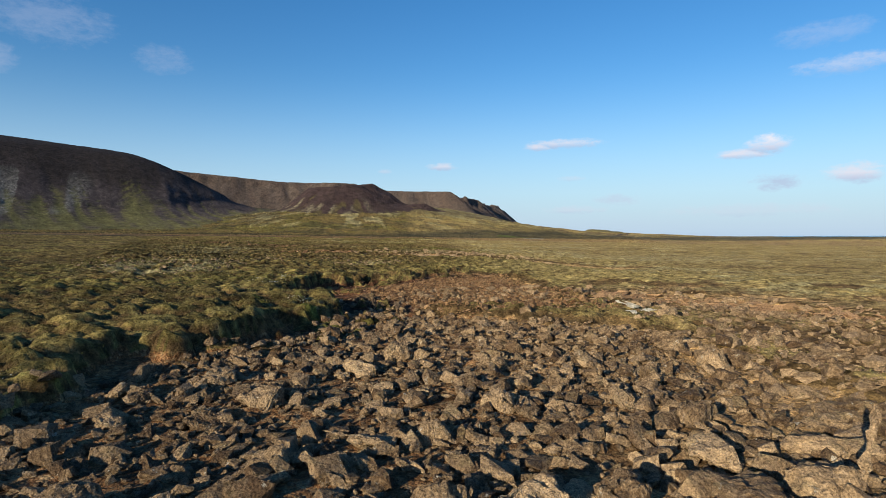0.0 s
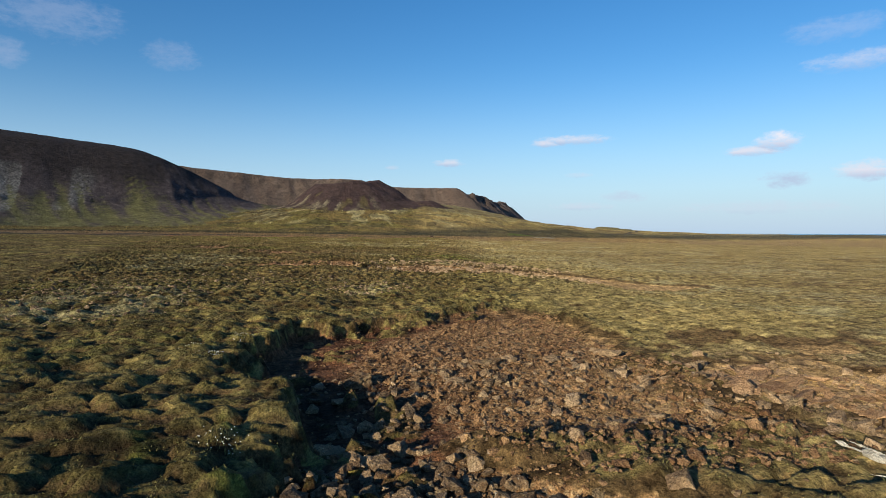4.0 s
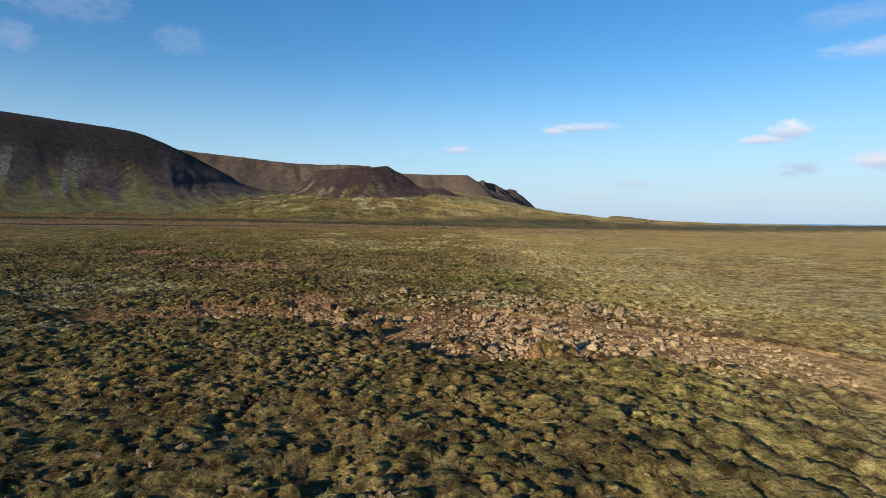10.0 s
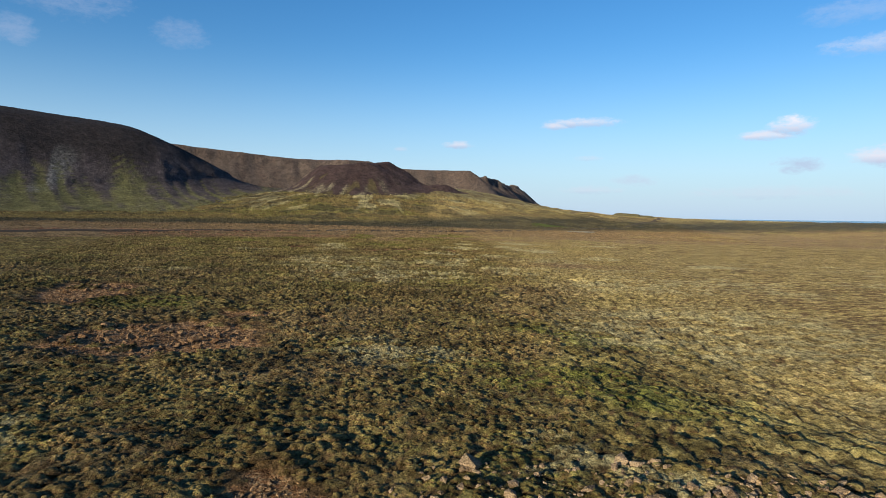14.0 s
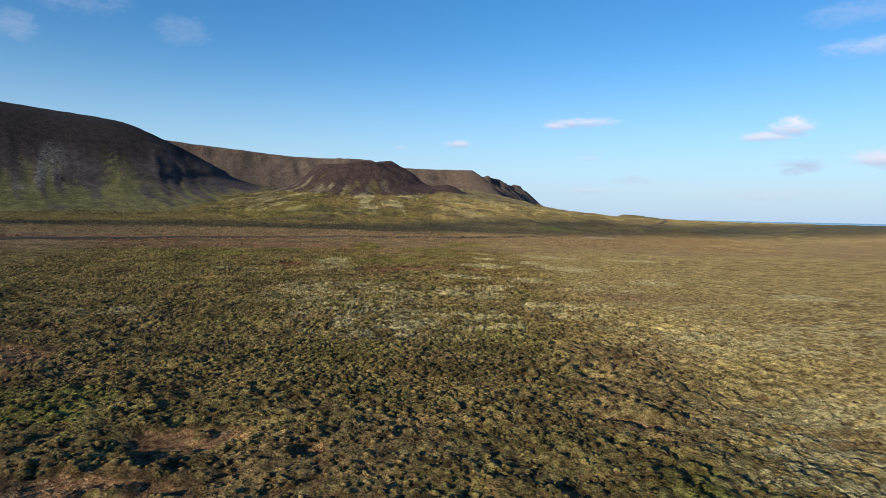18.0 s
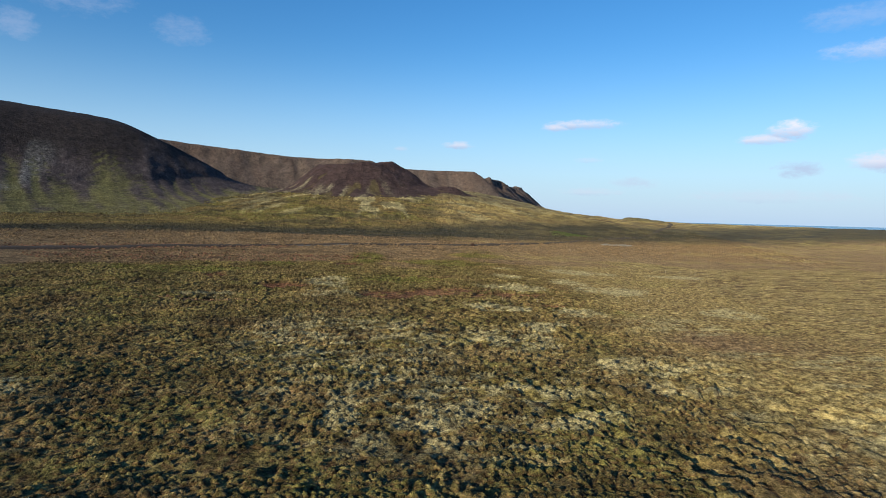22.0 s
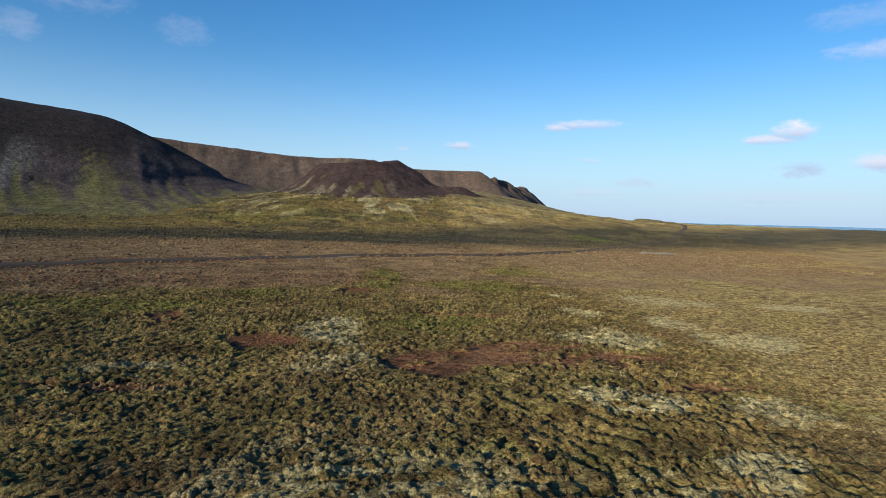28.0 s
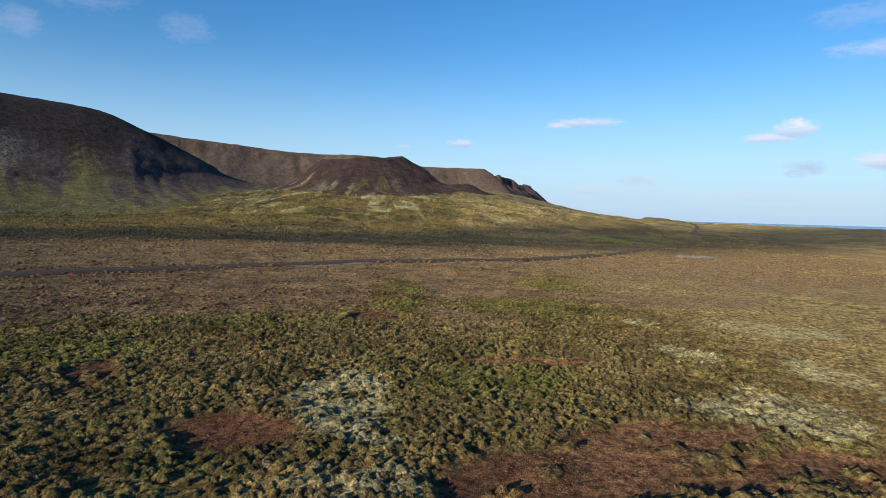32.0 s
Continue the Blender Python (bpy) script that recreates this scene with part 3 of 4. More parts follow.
def rock_material(name, dark, light, moss=0.35, lichen=0.5):
    m, n, b = material(name, 0.9, 0.2)
    pos = n.tree.nodes.new("ShaderNodeTexCoord").outputs["Object"]
    rnd = n.tree.nodes.new("ShaderNodeObjectInfo").outputs["Random"]
    isl = n.tree.nodes.new("ShaderNodeNewGeometry").outputs["Random Per Island"]
    coarse, fine = n.noise(pos, 2.2, 5.0, 0.6), n.noise(pos, 13.0, 6.0, 0.75)
    pit = n.cells(pos, 14.0)
    tone = n.add(n.add(n.mul(coarse, 0.5), n.mul(fine, 0.5)), n.add(n.mul(n.math("SUBTRACT", rnd, 0.5), 0.16), n.mul(n.math("SUBTRACT", isl, 0.5), 0.2)))
    col = n.ramp(tone, (0.32, dark), (0.68, light))
    up = n.put("ShaderNodeSeparateXYZ", n.tree.nodes.new("ShaderNodeNewGeometry").outputs["Normal"]).outputs[2]
    col = n.mix(n.mul(n.step(n.add(coarse, n.mul(up, 0.12)), 0.60, 0.72), moss), col, n.ramp(fine, (0.3, (0.07, 0.06, 0.022)), (0.7, (0.17, 0.145, 0.06))))
    col = n.mix(1.0, col, n.ramp(n.noise(pos, 30.0, 4.0, 0.75), (0.34, (0.45, 0.43, 0.41)), (0.5, (1.0, 1.0, 1.0)), (0.66, (1.5, 1.48, 1.42))), "MULTIPLY")
    spots = n.step(n.noise(pos, 5.0, 4.0, 0.75), 0.63, 0.70)
    col = n.mix(n.mul(spots, lichen), col, (0.55, 0.53, 0.47))
    n.tree.links.new(col, b.inputs["Base Color"])
    speck = n.noise(pos, 45.0, 3.0, 0.7)
    bumped(n, b, n.add(n.add(n.mul(fine, 0.7), n.mul(speck, 0.3)), n.mul(pit, 0.4)), 1.0, 0.22)
    return m


def plain(name, stops, scale=6.0, rough=0.85, bump=0.02, stretch=(1, 1, 1)):
    m, n, b = material(name, rough, 0.2)
    pos = n.stretch(n.tree.nodes.new("ShaderNodeTexCoord").outputs["Object"], stretch)
    f = n.add(n.mul(n.noise(pos, scale, 5.0, 0.65), 0.6), n.mul(n.noise(pos, scale * 6, 4.0, 0.7), 0.4))
    n.tree.links.new(n.ramp(f, *stops), b.inputs["Base Color"])
    bumped(n, b, f, 0.8, bump)
    return m


MOSS = ground_material()
LAVA_ROCK = rock_material("weathered_lava", (0.10, 0.062, 0.036), (0.52, 0.375, 0.235), 0.3, 0.6)
WHITE_ROCK = rock_material("bleached_rock", (0.34, 0.32, 0.28), (0.74, 0.72, 0.67), 0.05, 0.9)
CRUST = rock_material("orange_crust", (0.19, 0.105, 0.055), (0.50, 0.33, 0.195), 0.1, 0.1)
DARK_STONE = rock_material("dark_red_stone", (0.06, 0.026, 0.016), (0.24, 0.125, 0.075), 0.1, 0.15)
RED_STONE = rock_material("red_brown_stone", (0.12, 0.062, 0.031), (0.43, 0.27, 0.145), 0.12, 0.3)
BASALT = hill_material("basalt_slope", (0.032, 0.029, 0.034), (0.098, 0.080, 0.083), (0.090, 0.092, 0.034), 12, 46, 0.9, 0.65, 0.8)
FAR_SLOPE = hill_material("brown_gravel_slope", (0.050, 0.040, 0.037), (0.140, 0.108, 0.092), (0.07, 0.07, 0.030), 14, 45, 0.3, 0.6)
SCORIA = hill_material("red_scoria_slope", (0.025, 0.018, 0.020), (0.072, 0.050, 0.049), (0.06, 0.054, 0.022), 12, 24, 0.0, 0.5)
TRACK = plain("dark_gravel", ((0.3, (0.020, 0.016, 0.014)), (0.7, (0.055, 0.043, 0.035))), 1.5, 0.95, 0.03)
PULL_OFF = plain("grey_gravel", ((0.3, (0.07, 0.066, 0.062)), (0.7, (0.17, 0.16, 0.15))), 1.5, 0.95, 0.03)
OLD_WOOD = plain("grey_weathered_wood", ((0.3, (0.16, 0.13, 0.10)), (0.7, (0.38, 0.33, 0.26))), 8.0, 0.8, 0.01, (1, 1, 0.1))
WALL_STONE = plain("pale_wall_stone", ((0.3, (0.065, 0.06, 0.056)), (0.7, (0.25, 0.235, 0.215))), 1.3, 0.9, 0.05)
DARK_EARTH = plain("dark_earth", ((0.3, (0.020, 0.012, 0.010)), (0.7, (0.060, 0.034, 0.026))), 2.0, 0.95, 0.08)
PETAL = plain("white_petals", ((0.3, (0.70, 0.70, 0.62)), (0.7, (0.85, 0.85, 0.80))), 20.0, 0.7, 0.0)
BLADE = plain("moss_shoots", ((0.3, (0.075, 0.070, 0.020)), (0.7, (0.22, 0.20, 0.075))), 0.8, 0.9, 0.0)
SHRUB = plain("green_shrub_leaves", ((0.3, (0.03, 0.045, 0.014)), (0.7, (0.09, 0.12, 0.035))), 1.0, 0.8, 0.0)


def sea_material():
    m, n, b = material("sea_water", 0.25, 0.5)
    pos = n.tree.nodes.new("ShaderNodeTexCoord").outputs["Object"]
    n.tree.links.new(n.ramp(n.noise(pos, 0.004, 4.0), (0.3, (0.03, 0.075, 0.13)), (0.7, (0.05, 0.11, 0.18))), b.inputs["Base Color"])
    bumped(n, b, n.noise(pos, 0.2, 4.0), 0.6, 1.0)
    return m


# ---- meshes ----
def sheet(name, X, Y, Z, mat, layers=(), smooth=True):
    """A grid of points as one mesh; layers: (name, four arrays) written as point colours."""
    k, n = X.shape
    co = np.stack([X, Y, Z], -1).reshape(-1, 3).astype(np.float32)
    i = (np.arange(k - 1)[:, None] * n + np.arange(n - 1)[None]).ravel()
    f = np.stack([i, i + 1, i + n + 1, i + n], 1).astype(np.int32)
    me = bpy.data.meshes.new(name)
    me.vertices.add(len(co))
    me.vertices.foreach_set("co", co.ravel())
    me.loops.add(f.size)
    me.loops.foreach_set("vertex_index", f.ravel())
    me.polygons.add(len(f))
    me.polygons.foreach_set("loop_start", np.arange(0, f.size, 4, dtype=np.int32))
    me.update(calc_edges=True)
    me.polygons.foreach_set("use_smooth", np.full(len(f), smooth))
    for lay, parts in layers:
        a = me.color_attributes.new(lay, "FLOAT_COLOR", "POINT")
        v = np.stack([np.broadcast_to(p, X.shape) for p in parts], -1).astype(np.float32)
        a.data.foreach_set("color", v.ravel())
    me.materials.append(mat)
    return new(name, me)


def link(name, bm, mat, parent=None, label="", smooth=False):
    me = bpy.data.meshes.new(name)
    bm.to_mesh(me)
    bm.free()
    me.materials.append(mat)
    if smooth:
        me.polygons.foreach_set("use_smooth", np.full(len(me.polygons), True))
    ob = new(name, me)
    ob.parent = parent
    return tagged(ob, label)


def soup(name, verts, faces, mat, smooth=False):
    me = bpy.data.meshes.new(name)
    me.from_pydata(verts, [], faces)
    me.materials.append(mat)
    if smooth:
        me.polygons.foreach_set("use_smooth", np.full(len(me.polygons), True))
    return new(name, me)


# ---- ground, sea, hills ----
def spaced(steps):
    out = [steps[0][0]]
    for start, end, gap in steps:
        n = max(1, int(round((end - start) / gap)))
        out += list(np.linspace(start, end, n + 1)[1:])
    return np.array(out)


ys = spaced([(-60, 0, 3), (0, 7, 0.5), (7, 32, 0.14), (32, 62, 0.19), (62, 112, 0.3), (112, 175, 0.5), (175, 240, 0.42), (240, 285, 0.7), (285, 360, 1.0),
             (360, 480, 1.6), (480, 760, 4), (760, 1300, 9), (1300, 2400, 25), (2400, 4950, 85)])
core = np.linspace(-17, 24, 210)
grow_l = -17 - 0.195 * (1.045 ** np.arange(1, 150) - 1) / 0.045
grow_r = 24 + 0.195 * (1.045 ** np.arange(1, 150) - 1) / 0.045
us = np.concatenate([grow_l[::-1], core, grow_r])
wide = np.interp(ys, (0, 40, 120, 260, 600, 5000), (1.0, 1.0, 1.6, 2.6, 4.0, 4.4))
GX = us[None, :] * wide[:, None] + np.interp(ys, (0, 60, 260), (0, 2, 6))[:, None]
GY = np.repeat(ys[:, None], len(us), 1)
GZ, cov, crease = surface(GX, GY)
gap, _ = road_gap(GX, GY)
GZ = np.where(gap < 14, GZ * ss(gap, 5, 12) + (land(GX, GY) - 0.12) * (1 - ss(gap, 5, 12)), GZ)
shore = GX + 0.35 * GY - 3300 + 500 * (fbm(GX / 700, GY / 700, 141, 3) - 0.5)
GZ = GZ - 14 * ss(shore, 0, 260)


def spot(x, y):
    """Height of the ground sheet at one place."""
    r = int(np.clip(np.searchsorted(ys, y) - 1, 0, len(ys) - 2))
    f = (y - ys[r]) / (ys[r + 1] - ys[r])
    return float((1 - f) * np.interp(x, GX[r], GZ[r]) + f * np.interp(x, GX[r + 1], GZ[r + 1]))


# cover_b alpha: dark red soil, plus shade painted along the bank's foot.
ground = sheet("ground", GX, GY, GZ, MOSS, (("cover_a", (cov[0], cov[1], cov[2], lush_no_glow(GX, GY))), ("cover_b", (cov[3], cov[4], crease, 1 - np.maximum(0.9 * ss(GX - np.interp(GY, BANK_Y, BANK_X) + 1.5 * (fbm(GX, GY, 143, 3) - 0.5), 5.4, 3.2) * ss(GY, 16, 30) * ss(GY, 51, 46), 0.85 * ss(GY, 215, 232) * (0.55 + 0.45 * ss(GX, 16, 2)) * ss(GX, 60, 30))))))
tagged(ground, "olive moss heath with bare red soil patches", "ground", kind="structure")

SX, SY = np.meshgrid(np.linspace(1500, 8200, 40), np.linspace(-200, 5600, 40))
tagged(sheet("sea", SX, SY, -10 + 0 * SX, sea_material()), "calm blue sea along the horizon", "sea", kind="structure")

RIM = [(-1600, 260), (-1100, 420), (-700, 600), (-430, 765), (-310, 838), (-250, 868), (-92, 947), (-130, 985), (-250, 1030), (-340, 1090), (-570, 1290),
       (-150, 1400), (-60, 1430), (0, 1405), (50, 1440), (75, 1600), (180, 1650), (320, 1650), (350, 1830), (460, 1950), (500, 2050), (560, 2260),
       (690, 2480), (740, 2600), (760, 3400), (-1600, 3600)]


def rim_gap(x, y):
    """Signed distance to the plateau's rim (inside is negative), and the place along it."""
    best, along, inside = np.full(x.shape, 1e9), np.zeros(x.shape), np.zeros(x.shape, bool)
    run = 0.0
    for i in range(len(RIM)):
        (ax, ay), (bx, by) = RIM[i], RIM[(i + 1) % len(RIM)]
        ex, ey = bx - ax, by - ay
        ll = ex * ex + ey * ey
        t = np.clip(((x - ax) * ex + (y - ay) * ey) / ll, 0, 1)
        d = np.hypot(x - ax - t * ex, y - ay - t * ey)
        along = np.where(d < best, run + t * math.sqrt(ll), along)
        best = np.minimum(best, d)
        cross = ((ay > y) != (by > y)) & (x < ex * (y - ay) / (ey if ey else 1e-9) + ax)
        inside ^= cross
        run += math.sqrt(ll)
    return np.where(inside, -best, best), along


def plateau(x, y):
    d, s = rim_gap(x + (fbm(x / 90, y / 90, 151, 3) - 0.5) * 10, y + (fbm(x / 90, y / 90, 155, 3) - 0.5) * 10)
    gully = fbm(s / 26, d / 420, 161, 4)
    rib = fbm(s / 7, d / 120, 165, 5, 0.7)
    top = 110.5 + 9 * np.clip((-242 - x) / 190, 0, 1.5) * ss(y, 1100, 900) + 6 * ss(-d, 0, 500) + 0.15 * np.clip(-d, 0, 260) * ss(y, 1110, 1000) + 16 * ss(y, 950, 1350) + 15 * np.clip((-130 - x) / 190, 0, 1.6) * ss(y, 1120, 1280)
    spur = (x + 310) * 0.895 + (y - 838) * 0.447 - 70
    spur = (spur + np.sqrt(spur**2 + 400)) / 2
    top = top - 0.5 * spur * ss(y, 1130, 1010)
    edge = d + (gully - 0.5) * 4 * ss(d, 10, 90) + (rib - 0.5) * 5.5 * ss(d, 15, 70)
    edge = edge + (fbm(s / 22, d / 60, 167, 4, 0.65) - 0.5) * 26 * ss(y, 1250, 1330) * ss(np.abs(d), 60, 10)
    soft = np.sqrt(np.maximum(edge, 0) ** 2 + 22**2) - 22
    drop = 0.95 * np.minimum(soft, 66) + 0.58 * np.maximum(soft - 66, 0)
    drop = np.where(y > 1250, np.where(edge > 0, drop + (4 + 16 * ss(fbm(s / 40, 0 * s, 168, 3), 0.35, 0.7)) * ss(edge, 0, 12), 0), drop)
    base = land(x, y)
    top = top + 6 * ss(fbm(x / 24, y / 24, 169, 4), 0.48, 0.66) * ss(np.abs(d), 34, 6) * ss(y, 1700, 1950)
    z = top - drop - base
    z = np.where(z < 30, 30 * np.exp(np.minimum((z - 30) / 30, 0)) - 2.5, z)
    return base + np.where(d > 420, -6, z), gully, rib


def hill_sheet(name, x0, x1, y0, y1, step, mat, label):
    X, Y = np.meshgrid(np.arange(x0, x1 + 1, step), np.arange(y0, y1 + 1, step))
    Z, gully, rib = plateau(X, Y)
    Z = Z + (fbm(X / 9, Y / 9, 171, 3) - 0.5) * 1.4
    grey = ss(fbm(X / 30 + Y / 90, Y / 300, 175, 4, 0.6), 0.36, 0.6) * ss(X, -230, -330) * ss(Z, 100, 70) * ss(Z, 15, 30)
    return tagged(sheet(name, X, Y, Z, mat, (("flow", (rib, np.maximum(grey, 0), 0 * X, 1 + 0 * X)),)), label, "mountain", kind="")


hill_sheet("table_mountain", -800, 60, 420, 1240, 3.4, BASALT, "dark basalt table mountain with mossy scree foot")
hill_sheet("far_ridge", -700, 900, 1240, 3000, 8, FAR_SLOPE, "brown flat-topped ridge with crags along its rim")


def cinder_cone():
    X, Y = np.meshgrid(np.arange(CONE[0] - 210, CONE[0] + 210, 3.0), np.arange(CONE[1] - 210, CONE[1] + 210, 3.0))
    dx, dy = X - CONE[0], Y - CONE[1]
    r = np.hypot(dx, dy)
    a = np.arctan2(dy, dx)
    rib = fbm(a * 13 + r / 90, r / 40, 181, 4)
    wob = r + (fbm(dx / 40, dy / 40, 185, 3) - 0.5) * 11 + (rib - 0.5) * 4
    rise = 34 - 0.62 * np.maximum(wob - 46, 0) - 3 * ss(np.hypot(dx, dy - 8), 40, 10)
    rise = np.where(rise < 10, 10 * np.exp((rise - 10) / 10) - 1.2, rise)
    rise = np.where(r > 200, -2, rise) + 9 * np.exp(-(((dx - 118) / 20) ** 2 + ((dy + 40) / 16) ** 2))
    Z = land(X, Y) + rise + (fbm(X / 7, Y / 7, 191, 3) - 0.5) * 1.5
    streak = fbm(a * 14 + r / 120, r / 80, 195, 4)
    pale = 0.8 * ss(streak, 0.46, 0.62) * ss(rise + 30 * (rib - 0.5), 13, 3) * ss(dx - 0.3 * dy, 90, 10)
    return tagged(sheet("cinder_cone", X, Y, Z, SCORIA, (("flow", (rib, 0 * X, pale, 1 + 0 * X)),)), "dark red cinder cone with pale lichen streaks", "volcanic cone")


cinder_cone()


def knoll(cx, cy, rx, ry, h, k):
    X, Y = np.meshgrid(np.linspace(cx - rx * 1.3, cx + rx * 1.3, 70), np.linspace(cy - ry * 1.3, cy + ry * 1.3, 40))
    u, v = (X - cx) / rx, (Y - cy) / ry
    r = np.hypot(u, v) + (fbm(X / 25, Y / 25, k, 3) - 0.5) * 0.4
    rise = h * ss(r, 1.0, 0.55) * (0.8 + 0.4 * fbm(X / 30, Y / 30, k + 4, 3)) - 0.8
    one = 1 + 0 * X
    return tagged(sheet("rocky_knoll", X, Y, land(X, Y) + rise, FAR_SLOPE, (("flow", (0.9 * one, 0 * X, 0 * X, one)),)), "low brown rocky knoll on the moor", "knoll")


knoll(672, 1430, 42, 30, 7, 201)
knoll(712, 1420, 28, 25, 5, 211)


# ---- road ----
def build_road():
    pts = [Vector((x, y)) for x, y in ROAD]
    line = []
    for i in range(len(pts) - 1):
        p0, p1, p2, p3 = pts[max(i - 1, 0)], pts[i], pts[i + 1], pts[min(i + 2, len(pts) - 1)]
        n = max(4, int((p2 - p1).length / 5))
        for j in range(n):
            t = j / n
            line.append(0.5 * (2 * p1 + (p2 - p0) * t + (2 * p0 - 5 * p1 + 4 * p2 - p3) * t * t + (3 * p1 - p0 - 3 * p2 + p3) * t**3))
    line.append(pts[-1])
    P = np.array([tuple(p) for p in line])
    T = np.gradient(P, axis=0)
    T /= np.linalg.norm(T, axis=1)[:, None]
    N = np.stack([T[:, 1], -T[:, 0]], 1)
    offs = np.array([-5.2, -3.6, -3.2, -1.6, 0, 1.6, 3.2, 3.6, 5.2])
    lift = np.array([-0.35, 0.22, 0.30, 0.36, 0.42, 0.36, 0.30, 0.22, -0.35])
    offs = offs * np.interp(P[:, 1], (400, 520), (1.0, 0.7))[:, None]
    X = P[:, 0][:, None] + N[:, 0][:, None] * offs
    Y = P[:, 1][:, None] + N[:, 1][:, None] * offs
    C = land(P[:, 0], P[:, 1])
    Z = C[:, None] + lift + (fbm(X / 2, Y / 2, 221, 2) - 0.5) * 0.06
    tagged(sheet("road", X, Y, Z, TRACK), "dark gravel road across the moor", "road", kind="structure")

    X, Y = np.meshgrid(np.linspace(-20, 4, 50), np.linspace(0, 1, 12))
    Y = np.interp(X, (-20, 11), (364, 384)) - 4.6 - Y * 5.0 * ss(np.abs(X + 8), 13, 6)
    tagged(sheet("pull_off", X, Y, land(X, Y) + 0.12, PULL_OFF), "grey gravel pull-off beside the road", "road", kind="structure")


build_road()


# ---- rocks ----
def rock_mesh(name, seed, mat, squash=0.6, cuts=4, rough=0.11):
    """An angular lava block: the hull of random points, worn at its edges and pitted."""
    rnd = random.Random(seed)
    bm = bmesh.new()
    for _ in range(15):
        v = Vector((rnd.uniform(-1, 1), rnd.uniform(-1, 1), rnd.uniform(-1, 1)))
        v = v / max(abs(v.x), abs(v.y), abs(v.z)) * rnd.uniform(0.75, 1.0)
        bm.verts.new((v.x * 0.5, v.y * 0.5 * rnd.uniform(0.75, 1), v.z * 0.5 * squash))
    hull = bmesh.ops.convex_hull(bm, input=bm.verts)
    bmesh.ops.delete(bm, geom=[g for g in hull["geom_interior"] if isinstance(g, bmesh.types.BMVert)], context="VERTS")
    if cuts:
        bmesh.ops.bevel(bm, geom=list(bm.edges), offset=0.04, segments=1, affect="EDGES")
        bmesh.ops.triangulate(bm, faces=bm.faces)
        for _ in range(cuts - 1):
            bmesh.ops.subdivide_edges(bm, edges=[e for e in bm.edges if e.calc_length() > 0.10], cuts=1, use_grid_fill=False)
            bmesh.ops.triangulate(bm, faces=bm.faces)
        bmesh.ops.recalc_face_normals(bm, faces=bm.faces)
        bm.normal_update()
        for v in bm.verts:
            v.co += v.normal * (noise.noise(v.co * 3.1 + Vector((seed, 0, 0))) * rough + noise.noise(v.co * 8 + Vector((0, seed, 0))) * rough * 0.55 + noise.noise(v.co * 19 + Vector((0, 0, seed))) * rough * 0.25)
    me = bpy.data.meshes.new(name)
    bm.to_mesh(me)
    bm.free()
    me.materials.append(mat)
    return me


BIG = [rock_mesh("rock", 100 + i, LAVA_ROCK, 0.45 + 0.3 * (i % 4) / 3) for i in range(16)]
FLAT = [rock_mesh("slab", 700 + i, CRUST, 0.2, 0) for i in range(8)]
SMALL = [rock_mesh("stone", 300 + i, RED_STONE, 0.5 + 0.1 * (i % 4), 0) for i in range(12)]


def lay_rocks(n, place, sizes, group, seed, label, sink=0.18):
    """Single rocks: place(rnd) gives x, y or None; sizes: least, usual, most."""
    rnd = random.Random(seed)
    made, taken = 0, []
    tries = 0
    while made < n and tries < n * 40:
        tries += 1
        p = place(rnd)
        if p is None:
            continue
        s = min(sizes[2], sizes[0] + (sizes[1] - sizes[0]) * rnd.expovariate(1.0))
        if any((p[0] - q[0]) ** 2 + (p[1] - q[1]) ** 2 < ((s + q[2]) * 0.40) ** 2 for q in taken):
            continue
        taken.append((p[0], p[1], s))
        ob = new("rock", rnd.choice(BIG))
        k = s * rnd.uniform(0.8, 1.2)
        ob.matrix_world = pose(p[0], p[1], spot(*p) + s * sink * 0.5, rnd.uniform(-16, 16), rnd.uniform(-16, 16), rnd.uniform(0, 360)) @ Matrix.Diagonal((s, k, s * rnd.uniform(0.7, 1.05), 1))
        tagged(ob, label, "rock", group)
        made += 1
    return taken


def strew(name, n, place, sizes, mats, seed, label, variants=None, sink=0.25):
    """Stones that nobody could count, joined into one mesh."""
    rnd = random.Random(seed)
    pts = []
    tries = 0
    while len(pts) < n and tries < n * 30:
        tries += 1
        p = place(rnd)
        if p is not None:
            pts.append(p)
    pts = np.array(pts)
    z, _, _ = surface(pts[:, 0], pts[:, 1])
    V, F, base = [], [], 0
    src = []
    for me in variants or SMALL:
        src.append((np.array([v.co for v in me.vertices]), [tuple(p.vertices) for p in me.polygons]))
    for (x, y), h in zip(pts, z):
        co, fs = src[rnd.randrange(len(src))]
        s = min(sizes[2], sizes[0] + (sizes[1] - sizes[0]) * rnd.expovariate(1.0))
        m = np.array((Euler((rnd.uniform(-0.5, 0.5), rnd.uniform(-0.5, 0.5), rnd.uniform(0, 6.28))).to_matrix()))
        w = (co * (s, s * rnd.uniform(0.7, 1.2), s * rnd.uniform(0.7, 1.1))) @ m.T + (x, y, h + s * sink * 0.4)
        V.append(w)
        F += [tuple(i + base for i in f) for f in fs]
        base += len(co)
    ob = soup(name, np.concatenate(V).tolist(), F, mats)
    return tagged(ob, label, "stones", kind="stuff")


